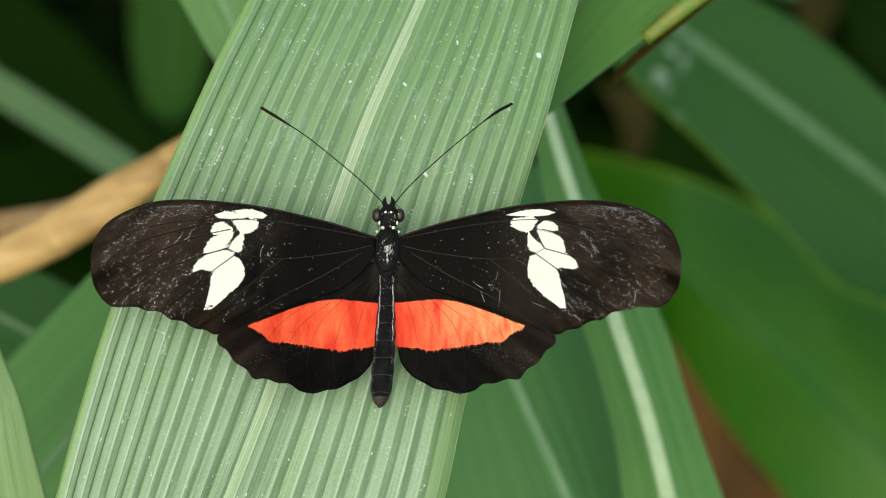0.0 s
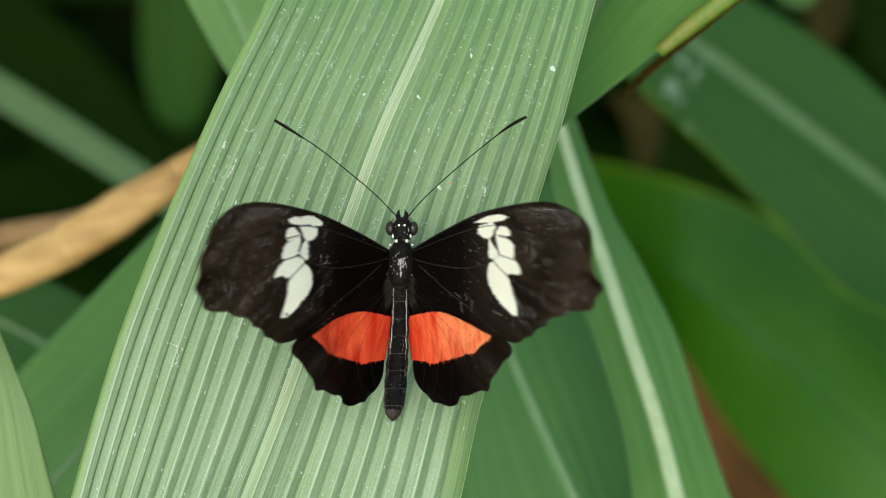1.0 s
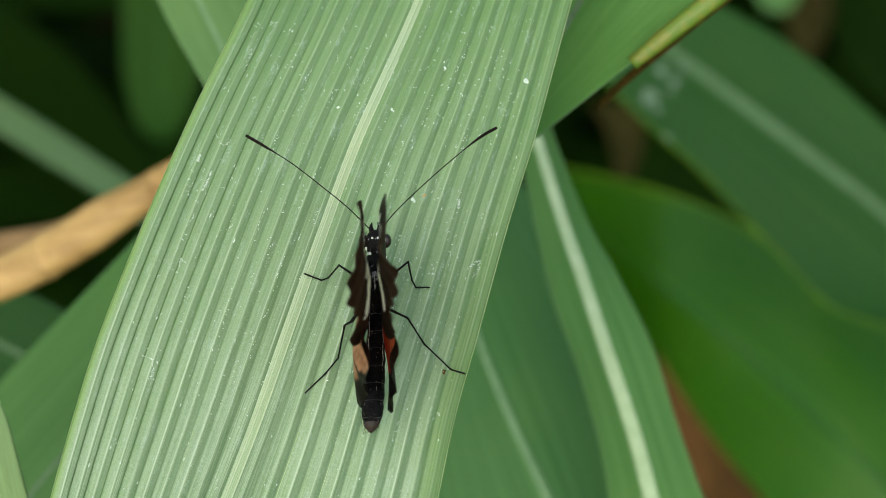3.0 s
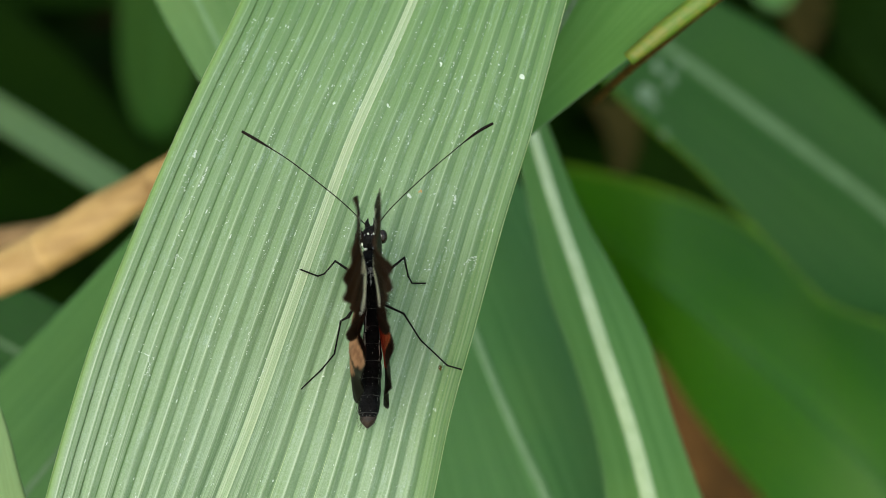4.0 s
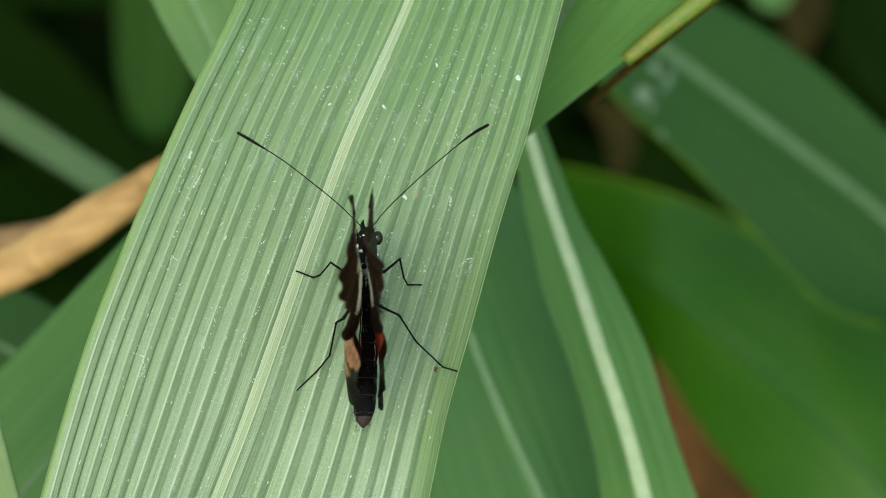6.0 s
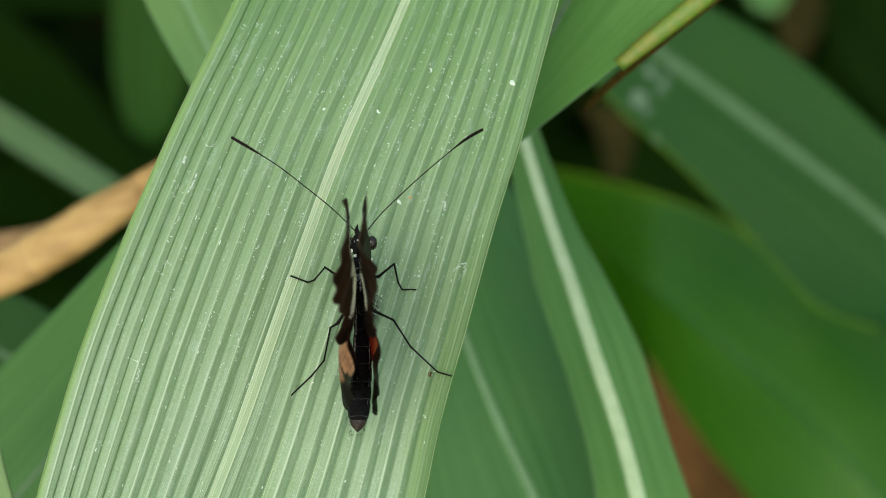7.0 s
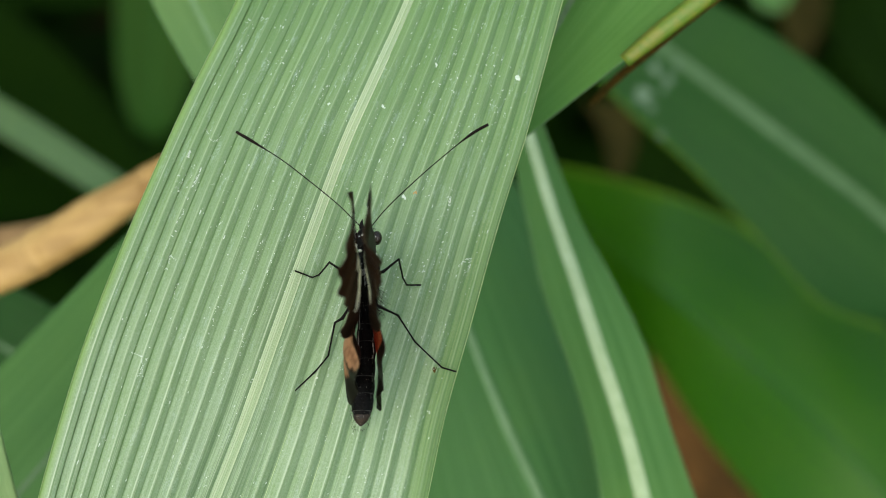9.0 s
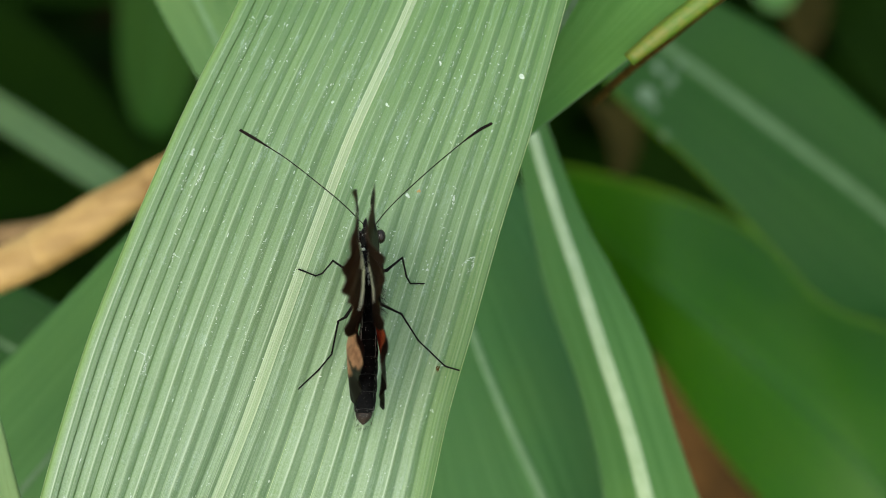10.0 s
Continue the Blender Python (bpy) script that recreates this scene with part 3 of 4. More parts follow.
# darker copy of the litter: the shade among the leaves is in its colour
LITTER_DARK = plain("shade_toned_litter", (0.012, 0.013, 0.003), (0.035, 0.030, 0.008), 60, 0.8, 0.4, gloss=0.05)
LITTER = plain("brown_leaf_litter", (0.012, 0.009, 0.002), (0.13, 0.062, 0.016), 110, 0.7, 0.4, gloss=0.1)
for name, l, mdl, r, d in (
        ("brown dead leaf low in the clump", [(25.9, -8.0), (27.2, -17.4), (30.2, -28.1), (33.9, -37.5)], [(29.5, -8.6), (31.9, -17.4), (35.2, -26.7), (39.9, -36.1)], [(31.9, -9.3), (35.2, -17.4), (39.3, -25.4), (44.0, -34.8)], 330),
        ("dim brown dead leaf in the shade", [(39.3, 35.6), (41.3, 30.9), (42.6, 26.2), (43.3, 23.5)], [(42.6, 35.6), (44.0, 30.9), (44.3, 26.2), (44.0, 23.4)], [(46.6, 35.6), (47.3, 30.9), (46.3, 26.9), (44.6, 23.4)], 330),
        ("dark brown dead leaf between green leaves", [(18.5, 19.5), (20.2, 16.8), (21.2, 13.5), (21.8, 10.1)], [(21.2, 19.5), (22.2, 16.8), (22.8, 13.5), (22.5, 10.0)], [(24.5, 19.5), (24.9, 16.8), (24.5, 13.5), (23.2, 10.0)], 300)):
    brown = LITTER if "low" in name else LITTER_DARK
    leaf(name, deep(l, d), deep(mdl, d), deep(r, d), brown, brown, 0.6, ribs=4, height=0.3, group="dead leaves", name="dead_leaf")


def stalk(label, path, radii, material, flat):
    P = spline([at(*p) for p in path], 40)
    bm = bmesh.new()
    tube(bm, P, [r * 0.001 for r in ease(radii, 40)], 16, flat)
    base = tagged(new("dry_stalk"), label, "stalk", "dry stalks")
    part("culm", bm, material, base)
    for i in (9, 24):
        bm = bmesh.new()
        r = ease(radii, 40)[i] * 0.001
        tube(bm, P[i - 1:i + 2], [r * 1.0, r * 1.06, r * 1.0], 16, flat)
        part("node", bm, material, base, "darker joint ring")
    return base


stalk("dry straw-coloured stalk out of focus", deep([(-24.4, 15.1), (-31.1, 10.9), (-36.8, 7.5), (-41.4, 4.5), (-45.5, 2.0), (-49.5, -0.1), (-54.5, -2.2), (-61.0, -4.5)], 88, 92),
      (2.9, 3.0, 3.1, 3.9, 3.8, 3.7, 3.5, 3.2), STRAW, 0.7)
stalk("old brown stalk behind the straw stalk", deep([(-41.8, 6.0), (-46.5, 4.2), (-52.5, 2.9), (-60.6, 0.7)], 110, 116), (1.0, 2.0, 2.4, 2.4), STRAW_DARK, 0.7)

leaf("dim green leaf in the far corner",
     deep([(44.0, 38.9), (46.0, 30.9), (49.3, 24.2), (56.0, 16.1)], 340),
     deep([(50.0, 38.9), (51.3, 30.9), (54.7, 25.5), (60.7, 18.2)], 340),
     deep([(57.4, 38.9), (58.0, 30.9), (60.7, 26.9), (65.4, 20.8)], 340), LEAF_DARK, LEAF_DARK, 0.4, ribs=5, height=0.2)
leaf("pale leaf far behind in the light", deep([(36.6, 37.6), (37.6, 33.6), (39.3, 30.4)], 300), deep([(40.6, 37.6), (40.9, 33.6), (40.7, 30.1)], 300),
     deep([(44.6, 37.6), (44.0, 33.6), (42.1, 30.2)], 300), LEAF_DUSK, RIB_GREEN, 0.5, ribs=4, height=0.2)

# pale irregular spots on the dark bluish leaf
rnd = random.Random(31)
SPOT_PALE = plain("dried_drop", (0.05, 0.115, 0.06), (0.085, 0.165, 0.10), 400, 0.5)
for (a, b), r in (((27.2, 23.7), 0.9), ((28.7, 22.3), 0.7), ((25.5, 20.7), 1.1), ((26.7, 19.0), 0.6), ((29.7, 24.1), 0.5), ((27.9, 15.6), 0.5), ((28.2, 21.1), 0.4)):
    bm = bmesh.new()
    bm.faces.new([bm.verts.new(at(a + r * rnd.uniform(0.5, 1.2) * math.cos(w), b + r * rnd.uniform(0.5, 1.2) * math.sin(w), beyond(167))) for w in np.linspace(0, 5.6, 9)])
    part("dried_drop", bm, SPOT_PALE, blue_leaf, "pale spot")

# ground, and leaves added out of view that keep sky light off the clump's depth
bm = bmesh.new()
bmesh.ops.create_grid(bm, x_segments=60, y_segments=60, size=1.5)
for v in bm.verts:
    v.co.z = 0.03 * noise.noise(v.co * 6) + 0.012 * noise.noise(v.co * 25)
    if max(abs(v.co.x), abs(v.co.y)) > 1.45:
        v.co *= 400
        v.co.z = 0
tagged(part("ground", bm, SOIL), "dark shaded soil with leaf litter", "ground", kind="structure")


def thicket(name, label, count, seed, place, material, length, width):
    """Many loose arching blades in one mesh."""
    rnd = random.Random(seed)
    bm = bmesh.new()
    for _ in range(count):
        o, heading = place(rnd)
        size, wide = rnd.uniform(*length), rnd.uniform(*width)
        tilt, bend = rnd.uniform(-0.2, 0.5), rnd.uniform(0.3, 0.9)
        ahead = Vector((math.cos(heading), math.sin(heading), tilt))
        side = Vector((-math.sin(heading), math.cos(heading), rnd.uniform(-0.4, 0.4))).normalized()
        rows, uvs = [], []
        for i in range(9):
            s = i / 8
            c = o + (ahead * (s - 0.5) - Vector((0, 0, bend * (s - 0.4) ** 2))) * size
            h = wide * math.sin(math.pi * min(0.98, 0.06 + s * 0.94)) ** 0.6 / 2
            rows.append([c - side * h + Vector((0, 0, 0.15 * h)), c, c + side * h + Vector((0, 0, 0.15 * h))])
            uvs.append([(0, s * size * 1000), (h * 250, s * size * 1000), (500 * h, s * size * 1000)])
        grid(bm, rows, uvs)
    return tagged(part(name, bm, material), label, "foliage", kind="stuff")


def far_back(rnd):
    d = rnd.uniform(620, 800)
    return at(rnd.uniform(-60, 60), rnd.uniform(-38, 42), d), rnd.uniform(0, 2 * math.pi)


# places for the added shading leaves, all outside the view
def around(rnd):
    while True:
        x, y = rnd.uniform(-0.8, 0.8), rnd.uniform(-0.65, 0.95)
        if x * x + (y - 0.15) ** 2 > 0.64 * rnd.uniform(0.75, 1.0):
            continue
        p = Vector((x, y, rnd.uniform(0.06, 0.56)))
        l = VIEW.inverted() @ p
        if l.z < -0.03 and (abs(l.x) > 0.3 or abs(l.y) > 0.27):
            return p, rnd.uniform(0, 2 * math.pi)


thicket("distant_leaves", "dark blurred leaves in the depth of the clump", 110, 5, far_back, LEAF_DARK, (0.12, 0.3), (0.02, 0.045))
thicket("undergrowth", "grass leaves added out of view to shade the clump", 560, 9, around, LEAF_DEEP, (0.2, 0.4), (0.03, 0.06))

# ---- the butterfly: its own space has x to its right, y forward, z up from the thorax, in millimetres ----
BUTTERFLY_BASE = VIEW @ Matrix.Translation((-0.0067, 0.00074, 0)) @ pose(0, 0, 0, -3.5)
butterfly = tagged(new("butterfly"), "black butterfly with cream patches and red hindwing bands on a leaf", "butterfly")
LEAF_LEVEL = -6.1
HINGE = 1.45
REST_TURN = 0.9


def mm(pts, z=0.0):
    return [Vector((x, y, z)) * 0.001 for x, y in pts]


def smooth(a, b, v):
    v = min(1.0, max(0.0, (v - a) / (b - a)))
    return v * v * (3 - 2 * v)


def forewing_bend(droop, front, bulge, fore, aft, knob, lean, flap, power=2.0, lean_from=13, lean_to=21):
    """Height of a forewing's skin: tip and hind margin droop, the field round the cream patches bulges, the margin waves between its veins."""
    def height(x, y):
        s = max(0.0, (x - 10) / 23)
        back = smooth(fore, aft, y)
        wave = 0.30 * s * s * math.sin((y * 0.9 + x * 0.55) * 2.1) * (0.3 + 0.7 * back)
        tail = -flap * math.exp(-((x - 21.5) / 3) ** 2) * smooth(-7.5, -10.5, y)
        swell = bulge * math.exp(-((x - 18) / 4.5) ** 2) * smooth(1, -3, y) * smooth(-10, -7, y)
        tip = -knob * math.exp(-((x - 29.5) / 2.5) ** 2 - ((y - 4.2) / 1.2) ** 2)
        tip -= lean * smooth(lean_from, lean_to, x) * smooth(-3, 1, y)
        return -droop * s ** power * (front + (1 - front) * back) + wave + tail + swell + tip - 0.4 * math.exp(-((x - 6) / 6) ** 2) + 0.35
    return height


fore_bend_left = forewing_bend(1.95, 0.10, 0.65, 1.5, -8.0, 0.5, 0.2, 1.35)
fore_bend_right = forewing_bend(2.4, 0.20, 0.20, -2.0, -6.0, 0.0, 0.85, 0.9, 1.3, 14, 27)


def hindwing_bend(bulge, curl, front, inward):
    def height(x, y):
        s = min(1.0, math.hypot(x, y + 4) / 17)
        wave = 0.34 * s ** 3 * math.sin(math.atan2(y + 4, x + 0.01) * 21)
        behind = smooth(front, -12, y)
        return -0.3 - bulge * (0.2 + 0.8 * behind) * math.sin(min(1.0, s) * math.pi) + wave + curl * smooth(0.8, 1.0, s) * behind + inward * smooth(10, 16, x)
    return height


hind_bend_left = hindwing_bend(1.2, 0.3, -5.5, 0.65)
hind_bend_right = hindwing_bend(0.8, -0.2, -6.5, 0.0)


def inside(x, y, outline):
    hit = False
    for (x0, y0), (x1, y1) in zip(outline, outline[1:] + outline[:1]):
        if (y0 > y) != (y1 > y) and x < (x1 - x0) * (y - y0) / (y1 - y0) + x0:
            hit = not hit
    return hit


def skin(name, lead, trail, bend, side, mats, label, clear=()):
    """A wing between its leading and trailing edge, an upper and an under side of thin skin. Its origin is the hinge."""
    n, m = 90, 30
    A, B = spline(mm(lead), n), spline(mm(trail), n)
    bm = bmesh.new()
    sheets = []
    for up in (1, -1):
        rows = []
        for i in range(1, n):
            row = []
            for j in range(m + 1):
                p = A[i].lerp(B[i], j / m)
                x, y = p.x * 1000, p.y * 1000
                edge = min(1.0, min(j, m - j) / 2.0)
                row.append(Vector((side * (x - HINGE), y, bend(x, y) + up * (0.01 + 0.03 * edge))) * 0.001)
            rows.append(row)
        sheets.append(grid(bm, rows, slot=0 if up > 0 else 1))
    a, b = sheets
    ring = [(0, j) for j in range(m + 1)] + [(i, m) for i in range(1, n - 1)] + [(n - 2, j) for j in range(m - 1, -1, -1)] + [(i, 0) for i in range(n - 3, 0, -1)]
    for (i, j), (k, l) in zip(ring, ring[1:] + ring[:1]):
        bm.faces.new((a[i][j], a[k][l], b[k][l], b[i][j]))
    # the cream fields have no dark scales: the dark skin stops at their rims
    thin = [f for f in bm.faces if any(all(inside(v.co.x * 1000 * side + HINGE, v.co.y * 1000, o) for v in f.verts) for o in clear)]
    bmesh.ops.delete(bm, geom=thin, context="FACES_ONLY")
    bmesh.ops.recalc_face_normals(bm, faces=bm.faces[:])
    return part(name, bm, mats, butterfly, label)


def patch(name, outline, bend, side, material, wing, label="", fray=0.13, seed=1):
    """A coloured field of scales lying on the wing, with a frayed rim."""
    rnd = random.Random(seed)
    corners = spline(mm(outline + outline[:1]), len(outline) * 2)[:-1]
    P = [a.lerp(b, k / 9) for a, b in zip(corners, corners[1:] + corners[:1]) for k in range(9)]
    c = sum(P, Vector()) / len(P)
    rim = [p + (p - c).normalized() * (0.10 + rnd.uniform(-1, 1) * fray) * 0.001 for p in P]
    bm = bmesh.new()
    rows = [[], [], [], []]
    for k, r in enumerate((0.002, 0.4, 0.75, 1.0)):
        for p in rim:
            x, y = (c + (p - c) * r).xy * 1000
            rows[k].append(Vector((side * (x - HINGE), y, bend(x, y) + 0.075)) * 0.001)
    grid(bm, rows, close=True)
    bmesh.ops.recalc_face_normals(bm, faces=bm.faces[:])
    return part(name, bm, material, wing, label)


def band(name, upper, lower, bend, side, material, wing, label, seed):
    """The red field, with upper and lower rims that fray into the black."""
    rnd = random.Random(seed)
    n, m = 320, 14
    A, B = spline(mm(upper), n), spline(mm(lower), n)
    bm = bmesh.new()
    rows = []
    for i in range(n + 1):
        a = A[i] + Vector((0, rnd.uniform(-0.10, 0.10) * 0.001, 0))
        b = B[i] + Vector((0, (rnd.uniform(-0.5, 0.15) * rnd.random() ** 2 - 0.12 * abs(math.sin(i * 0.055))) * 0.001, 0))
        row = []
        for j in range(m + 1):
            p = a.lerp(b, j / m)
            x, y = p.x * 1000, p.y * 1000
            row.append(Vector((side * (x - HINGE), y, bend(x, y) + 0.075)) * 0.001)
        rows.append(row)
    grid(bm, rows)
    bmesh.ops.recalc_face_normals(bm, faces=bm.faces[:])
    return part(name, bm, material, wing, label)


def vein(path, bend, side, wing, material, r=0.1):
    P = []
    for p in spline(mm(path), 24):
        x, y = p.x * 1000, p.y * 1000
        P.append(Vector((side * (x - HINGE), y, bend(x, y) + 0.06)) * 0.001)
    bm = bmesh.new()
    tube(bm, P, [r * 0.001 * (1 - 0.5 * i / 24) for i in range(25)], 5)
    return part("vein", bm, material, wing)


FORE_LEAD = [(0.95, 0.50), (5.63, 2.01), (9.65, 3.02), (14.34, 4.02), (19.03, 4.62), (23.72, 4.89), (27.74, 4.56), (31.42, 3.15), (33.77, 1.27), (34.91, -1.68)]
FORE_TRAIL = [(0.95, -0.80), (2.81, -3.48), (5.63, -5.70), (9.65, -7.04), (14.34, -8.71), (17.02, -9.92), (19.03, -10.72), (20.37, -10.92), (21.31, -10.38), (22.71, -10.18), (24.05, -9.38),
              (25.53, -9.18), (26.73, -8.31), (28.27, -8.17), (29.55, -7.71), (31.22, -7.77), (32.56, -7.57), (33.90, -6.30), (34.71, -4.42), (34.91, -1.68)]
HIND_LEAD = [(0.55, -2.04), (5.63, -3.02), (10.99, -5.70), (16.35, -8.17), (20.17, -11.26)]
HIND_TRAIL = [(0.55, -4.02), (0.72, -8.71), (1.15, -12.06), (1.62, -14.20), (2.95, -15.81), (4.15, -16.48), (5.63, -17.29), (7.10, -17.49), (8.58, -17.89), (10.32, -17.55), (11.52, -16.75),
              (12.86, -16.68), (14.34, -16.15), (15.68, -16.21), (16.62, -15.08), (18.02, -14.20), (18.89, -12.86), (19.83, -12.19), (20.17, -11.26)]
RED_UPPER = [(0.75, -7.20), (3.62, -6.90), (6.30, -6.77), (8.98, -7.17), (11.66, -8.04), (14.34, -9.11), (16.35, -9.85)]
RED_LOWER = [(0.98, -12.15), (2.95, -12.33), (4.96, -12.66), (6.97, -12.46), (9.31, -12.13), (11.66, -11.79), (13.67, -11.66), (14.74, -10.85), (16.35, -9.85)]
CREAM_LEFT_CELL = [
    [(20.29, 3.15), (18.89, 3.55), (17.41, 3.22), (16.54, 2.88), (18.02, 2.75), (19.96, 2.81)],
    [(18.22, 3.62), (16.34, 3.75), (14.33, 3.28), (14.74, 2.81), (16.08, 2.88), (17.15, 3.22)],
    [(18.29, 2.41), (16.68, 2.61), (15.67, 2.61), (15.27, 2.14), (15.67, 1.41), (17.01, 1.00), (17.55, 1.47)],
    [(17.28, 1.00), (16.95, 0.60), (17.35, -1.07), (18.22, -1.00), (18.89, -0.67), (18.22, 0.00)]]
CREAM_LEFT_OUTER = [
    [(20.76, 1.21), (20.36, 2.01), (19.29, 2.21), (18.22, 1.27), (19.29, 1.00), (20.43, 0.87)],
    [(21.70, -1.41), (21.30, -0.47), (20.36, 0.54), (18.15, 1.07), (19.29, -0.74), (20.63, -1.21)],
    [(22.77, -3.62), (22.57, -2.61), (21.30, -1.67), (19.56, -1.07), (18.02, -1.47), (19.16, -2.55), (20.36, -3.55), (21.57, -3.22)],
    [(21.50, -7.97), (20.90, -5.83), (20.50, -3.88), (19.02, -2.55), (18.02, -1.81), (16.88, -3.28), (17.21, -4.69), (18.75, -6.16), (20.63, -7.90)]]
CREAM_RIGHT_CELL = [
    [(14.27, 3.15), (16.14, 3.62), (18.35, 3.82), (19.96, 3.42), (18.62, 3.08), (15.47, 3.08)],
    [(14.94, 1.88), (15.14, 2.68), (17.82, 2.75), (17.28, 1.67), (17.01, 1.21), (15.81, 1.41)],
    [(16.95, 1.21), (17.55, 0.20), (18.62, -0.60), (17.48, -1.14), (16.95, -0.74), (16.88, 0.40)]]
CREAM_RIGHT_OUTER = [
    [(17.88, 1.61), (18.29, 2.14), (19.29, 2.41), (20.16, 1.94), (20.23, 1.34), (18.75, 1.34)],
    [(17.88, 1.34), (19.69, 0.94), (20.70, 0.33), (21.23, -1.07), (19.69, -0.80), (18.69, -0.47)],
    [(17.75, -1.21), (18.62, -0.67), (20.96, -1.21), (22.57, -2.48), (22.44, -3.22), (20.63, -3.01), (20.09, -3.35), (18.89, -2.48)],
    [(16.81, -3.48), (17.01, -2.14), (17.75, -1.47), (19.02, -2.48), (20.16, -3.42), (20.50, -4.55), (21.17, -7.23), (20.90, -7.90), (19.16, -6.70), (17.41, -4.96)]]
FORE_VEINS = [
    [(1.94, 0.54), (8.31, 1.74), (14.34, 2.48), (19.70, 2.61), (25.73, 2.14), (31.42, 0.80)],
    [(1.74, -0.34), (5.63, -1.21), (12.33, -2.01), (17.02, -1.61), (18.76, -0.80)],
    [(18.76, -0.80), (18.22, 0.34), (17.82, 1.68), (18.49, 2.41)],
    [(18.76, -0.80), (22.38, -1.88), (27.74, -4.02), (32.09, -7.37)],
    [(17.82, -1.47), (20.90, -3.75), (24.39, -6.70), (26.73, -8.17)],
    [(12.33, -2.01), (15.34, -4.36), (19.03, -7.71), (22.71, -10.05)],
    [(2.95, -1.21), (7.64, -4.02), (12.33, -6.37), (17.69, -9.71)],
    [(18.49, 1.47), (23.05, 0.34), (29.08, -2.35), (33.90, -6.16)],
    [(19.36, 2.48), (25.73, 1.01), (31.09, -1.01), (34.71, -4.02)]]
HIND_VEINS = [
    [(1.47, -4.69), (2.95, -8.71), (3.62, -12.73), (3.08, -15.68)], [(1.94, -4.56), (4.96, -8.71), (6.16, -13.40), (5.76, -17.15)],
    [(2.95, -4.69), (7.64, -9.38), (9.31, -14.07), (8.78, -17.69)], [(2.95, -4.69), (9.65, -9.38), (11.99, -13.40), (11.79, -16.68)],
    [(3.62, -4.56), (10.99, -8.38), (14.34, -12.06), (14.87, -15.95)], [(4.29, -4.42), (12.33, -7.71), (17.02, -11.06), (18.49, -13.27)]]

wings = {}
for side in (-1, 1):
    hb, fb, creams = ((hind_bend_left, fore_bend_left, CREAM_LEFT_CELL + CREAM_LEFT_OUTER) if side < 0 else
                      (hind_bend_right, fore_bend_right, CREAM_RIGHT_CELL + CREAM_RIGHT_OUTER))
    # the two undersides differ only by the light put into their colours
    hind = skin("hindwing", HIND_LEAD, HIND_TRAIL, hb, side, [WING_UP, HIND_DOWN_LIT if side < 0 else HIND_DOWN_SHADED], "black hindwing with a red band, brown beneath")
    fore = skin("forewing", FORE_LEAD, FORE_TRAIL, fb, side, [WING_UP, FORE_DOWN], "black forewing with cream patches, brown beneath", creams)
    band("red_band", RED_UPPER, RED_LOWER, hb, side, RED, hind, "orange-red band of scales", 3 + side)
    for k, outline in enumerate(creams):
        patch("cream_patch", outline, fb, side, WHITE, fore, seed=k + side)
    front = [Vector((side * (p.x * 1000 - HINGE), p.y * 1000, fb(p.x * 1000, p.y * 1000))) * 0.001 for p in spline(mm(FORE_LEAD), 60)]
    bm = bmesh.new()
    tube(bm, front, [r * 0.001 for r in ease((0.12, 0.11, 0.09, 0.06, 0.03), 60)], 6)
    part("front_rib", bm, WING_VEIN, fore, "thick glossy front rib of the wing")
    for line in FORE_VEINS:
        vein(line, fb, side, fore, WING_VEIN, 0.075)
    for line in HIND_VEINS:
        vein(line, hb, side, hind, VEIN, 0.035)
    rnd = random.Random(20 + side)
    field = FORE_LEAD + FORE_TRAIL[::-1]
    bm = bmesh.new()
    def rubbed(x, y, run, wide, w):
        if inside(x, y, field) and not any(inside(x, y, o) for o in creams):
            ring = [(-run, 0), (0, -wide), (run, 0), (0, wide)]
            bm.faces.new([bm.verts.new(Vector((side * (x - HINGE + p * math.cos(w) - q * math.sin(w)), y + p * math.sin(w) + q * math.cos(w), fb(x, y) + 0.09)) * 0.001) for p, q in ring])
    # loose flecks, then trails of them that run between the veins, denser in the outer field
    for _ in range(300):
        x, y = (rnd.uniform(4, 34), rnd.uniform(-10, 4)) if rnd.random() < 0.5 else (rnd.gauss(26.5, 4), rnd.uniform(-8, 4.5))
        rubbed(x, y, 0.03 + 0.07 * rnd.random() ** 3, 0.022 + 0.03 * rnd.random() ** 2, rnd.uniform(0, 3))
    for _ in range(100):
        x, y, w = 12 + 21 * rnd.random() ** 0.7, rnd.uniform(-9.5, 4), rnd.gauss(-0.72, 0.18)
        size = rnd.uniform(0.3, 1.3)
        for _ in range(rnd.randint(4, 18)):
            k, q = rnd.gauss(0, size), rnd.gauss(0, 0.16)
            rubbed(x + k * math.cos(w) - q * math.sin(w), y + k * math.sin(w) + q * math.cos(w), 0.025 + 0.10 * rnd.random() ** 3, 0.014 + 0.022 * rnd.random(), w)
    for _ in range(9):
        x, y, w, bow = rnd.uniform(10, 30), rnd.uniform(-8, 2), rnd.uniform(-1.9, -0.3), rnd.uniform(-0.5, 0.5)
        for k in range(16):
            a = w + bow * k / 16
            rubbed(x + 0.09 * k * math.cos(a), y + 0.09 * k * math.sin(a), 0.07, 0.012 + 0.012 * rnd.random(), a)
    for _ in range(170):
        x = rnd.gauss(27.5 if side > 0 else 24.5, 2.2)
        rubbed(x, 4.3 - 0.05 * abs(x - 24) ** 1.6 * (x > 24) - rnd.random() ** 2 * 1.3, rnd.uniform(0.03, 0.11), rnd.uniform(0.01, 0.028), -0.15)
    part("worn_patch", bm, SCRATCH, fore, "pale rubbed flecks and scratches", kind="stuff")
    wings[side] = (fore, hind)


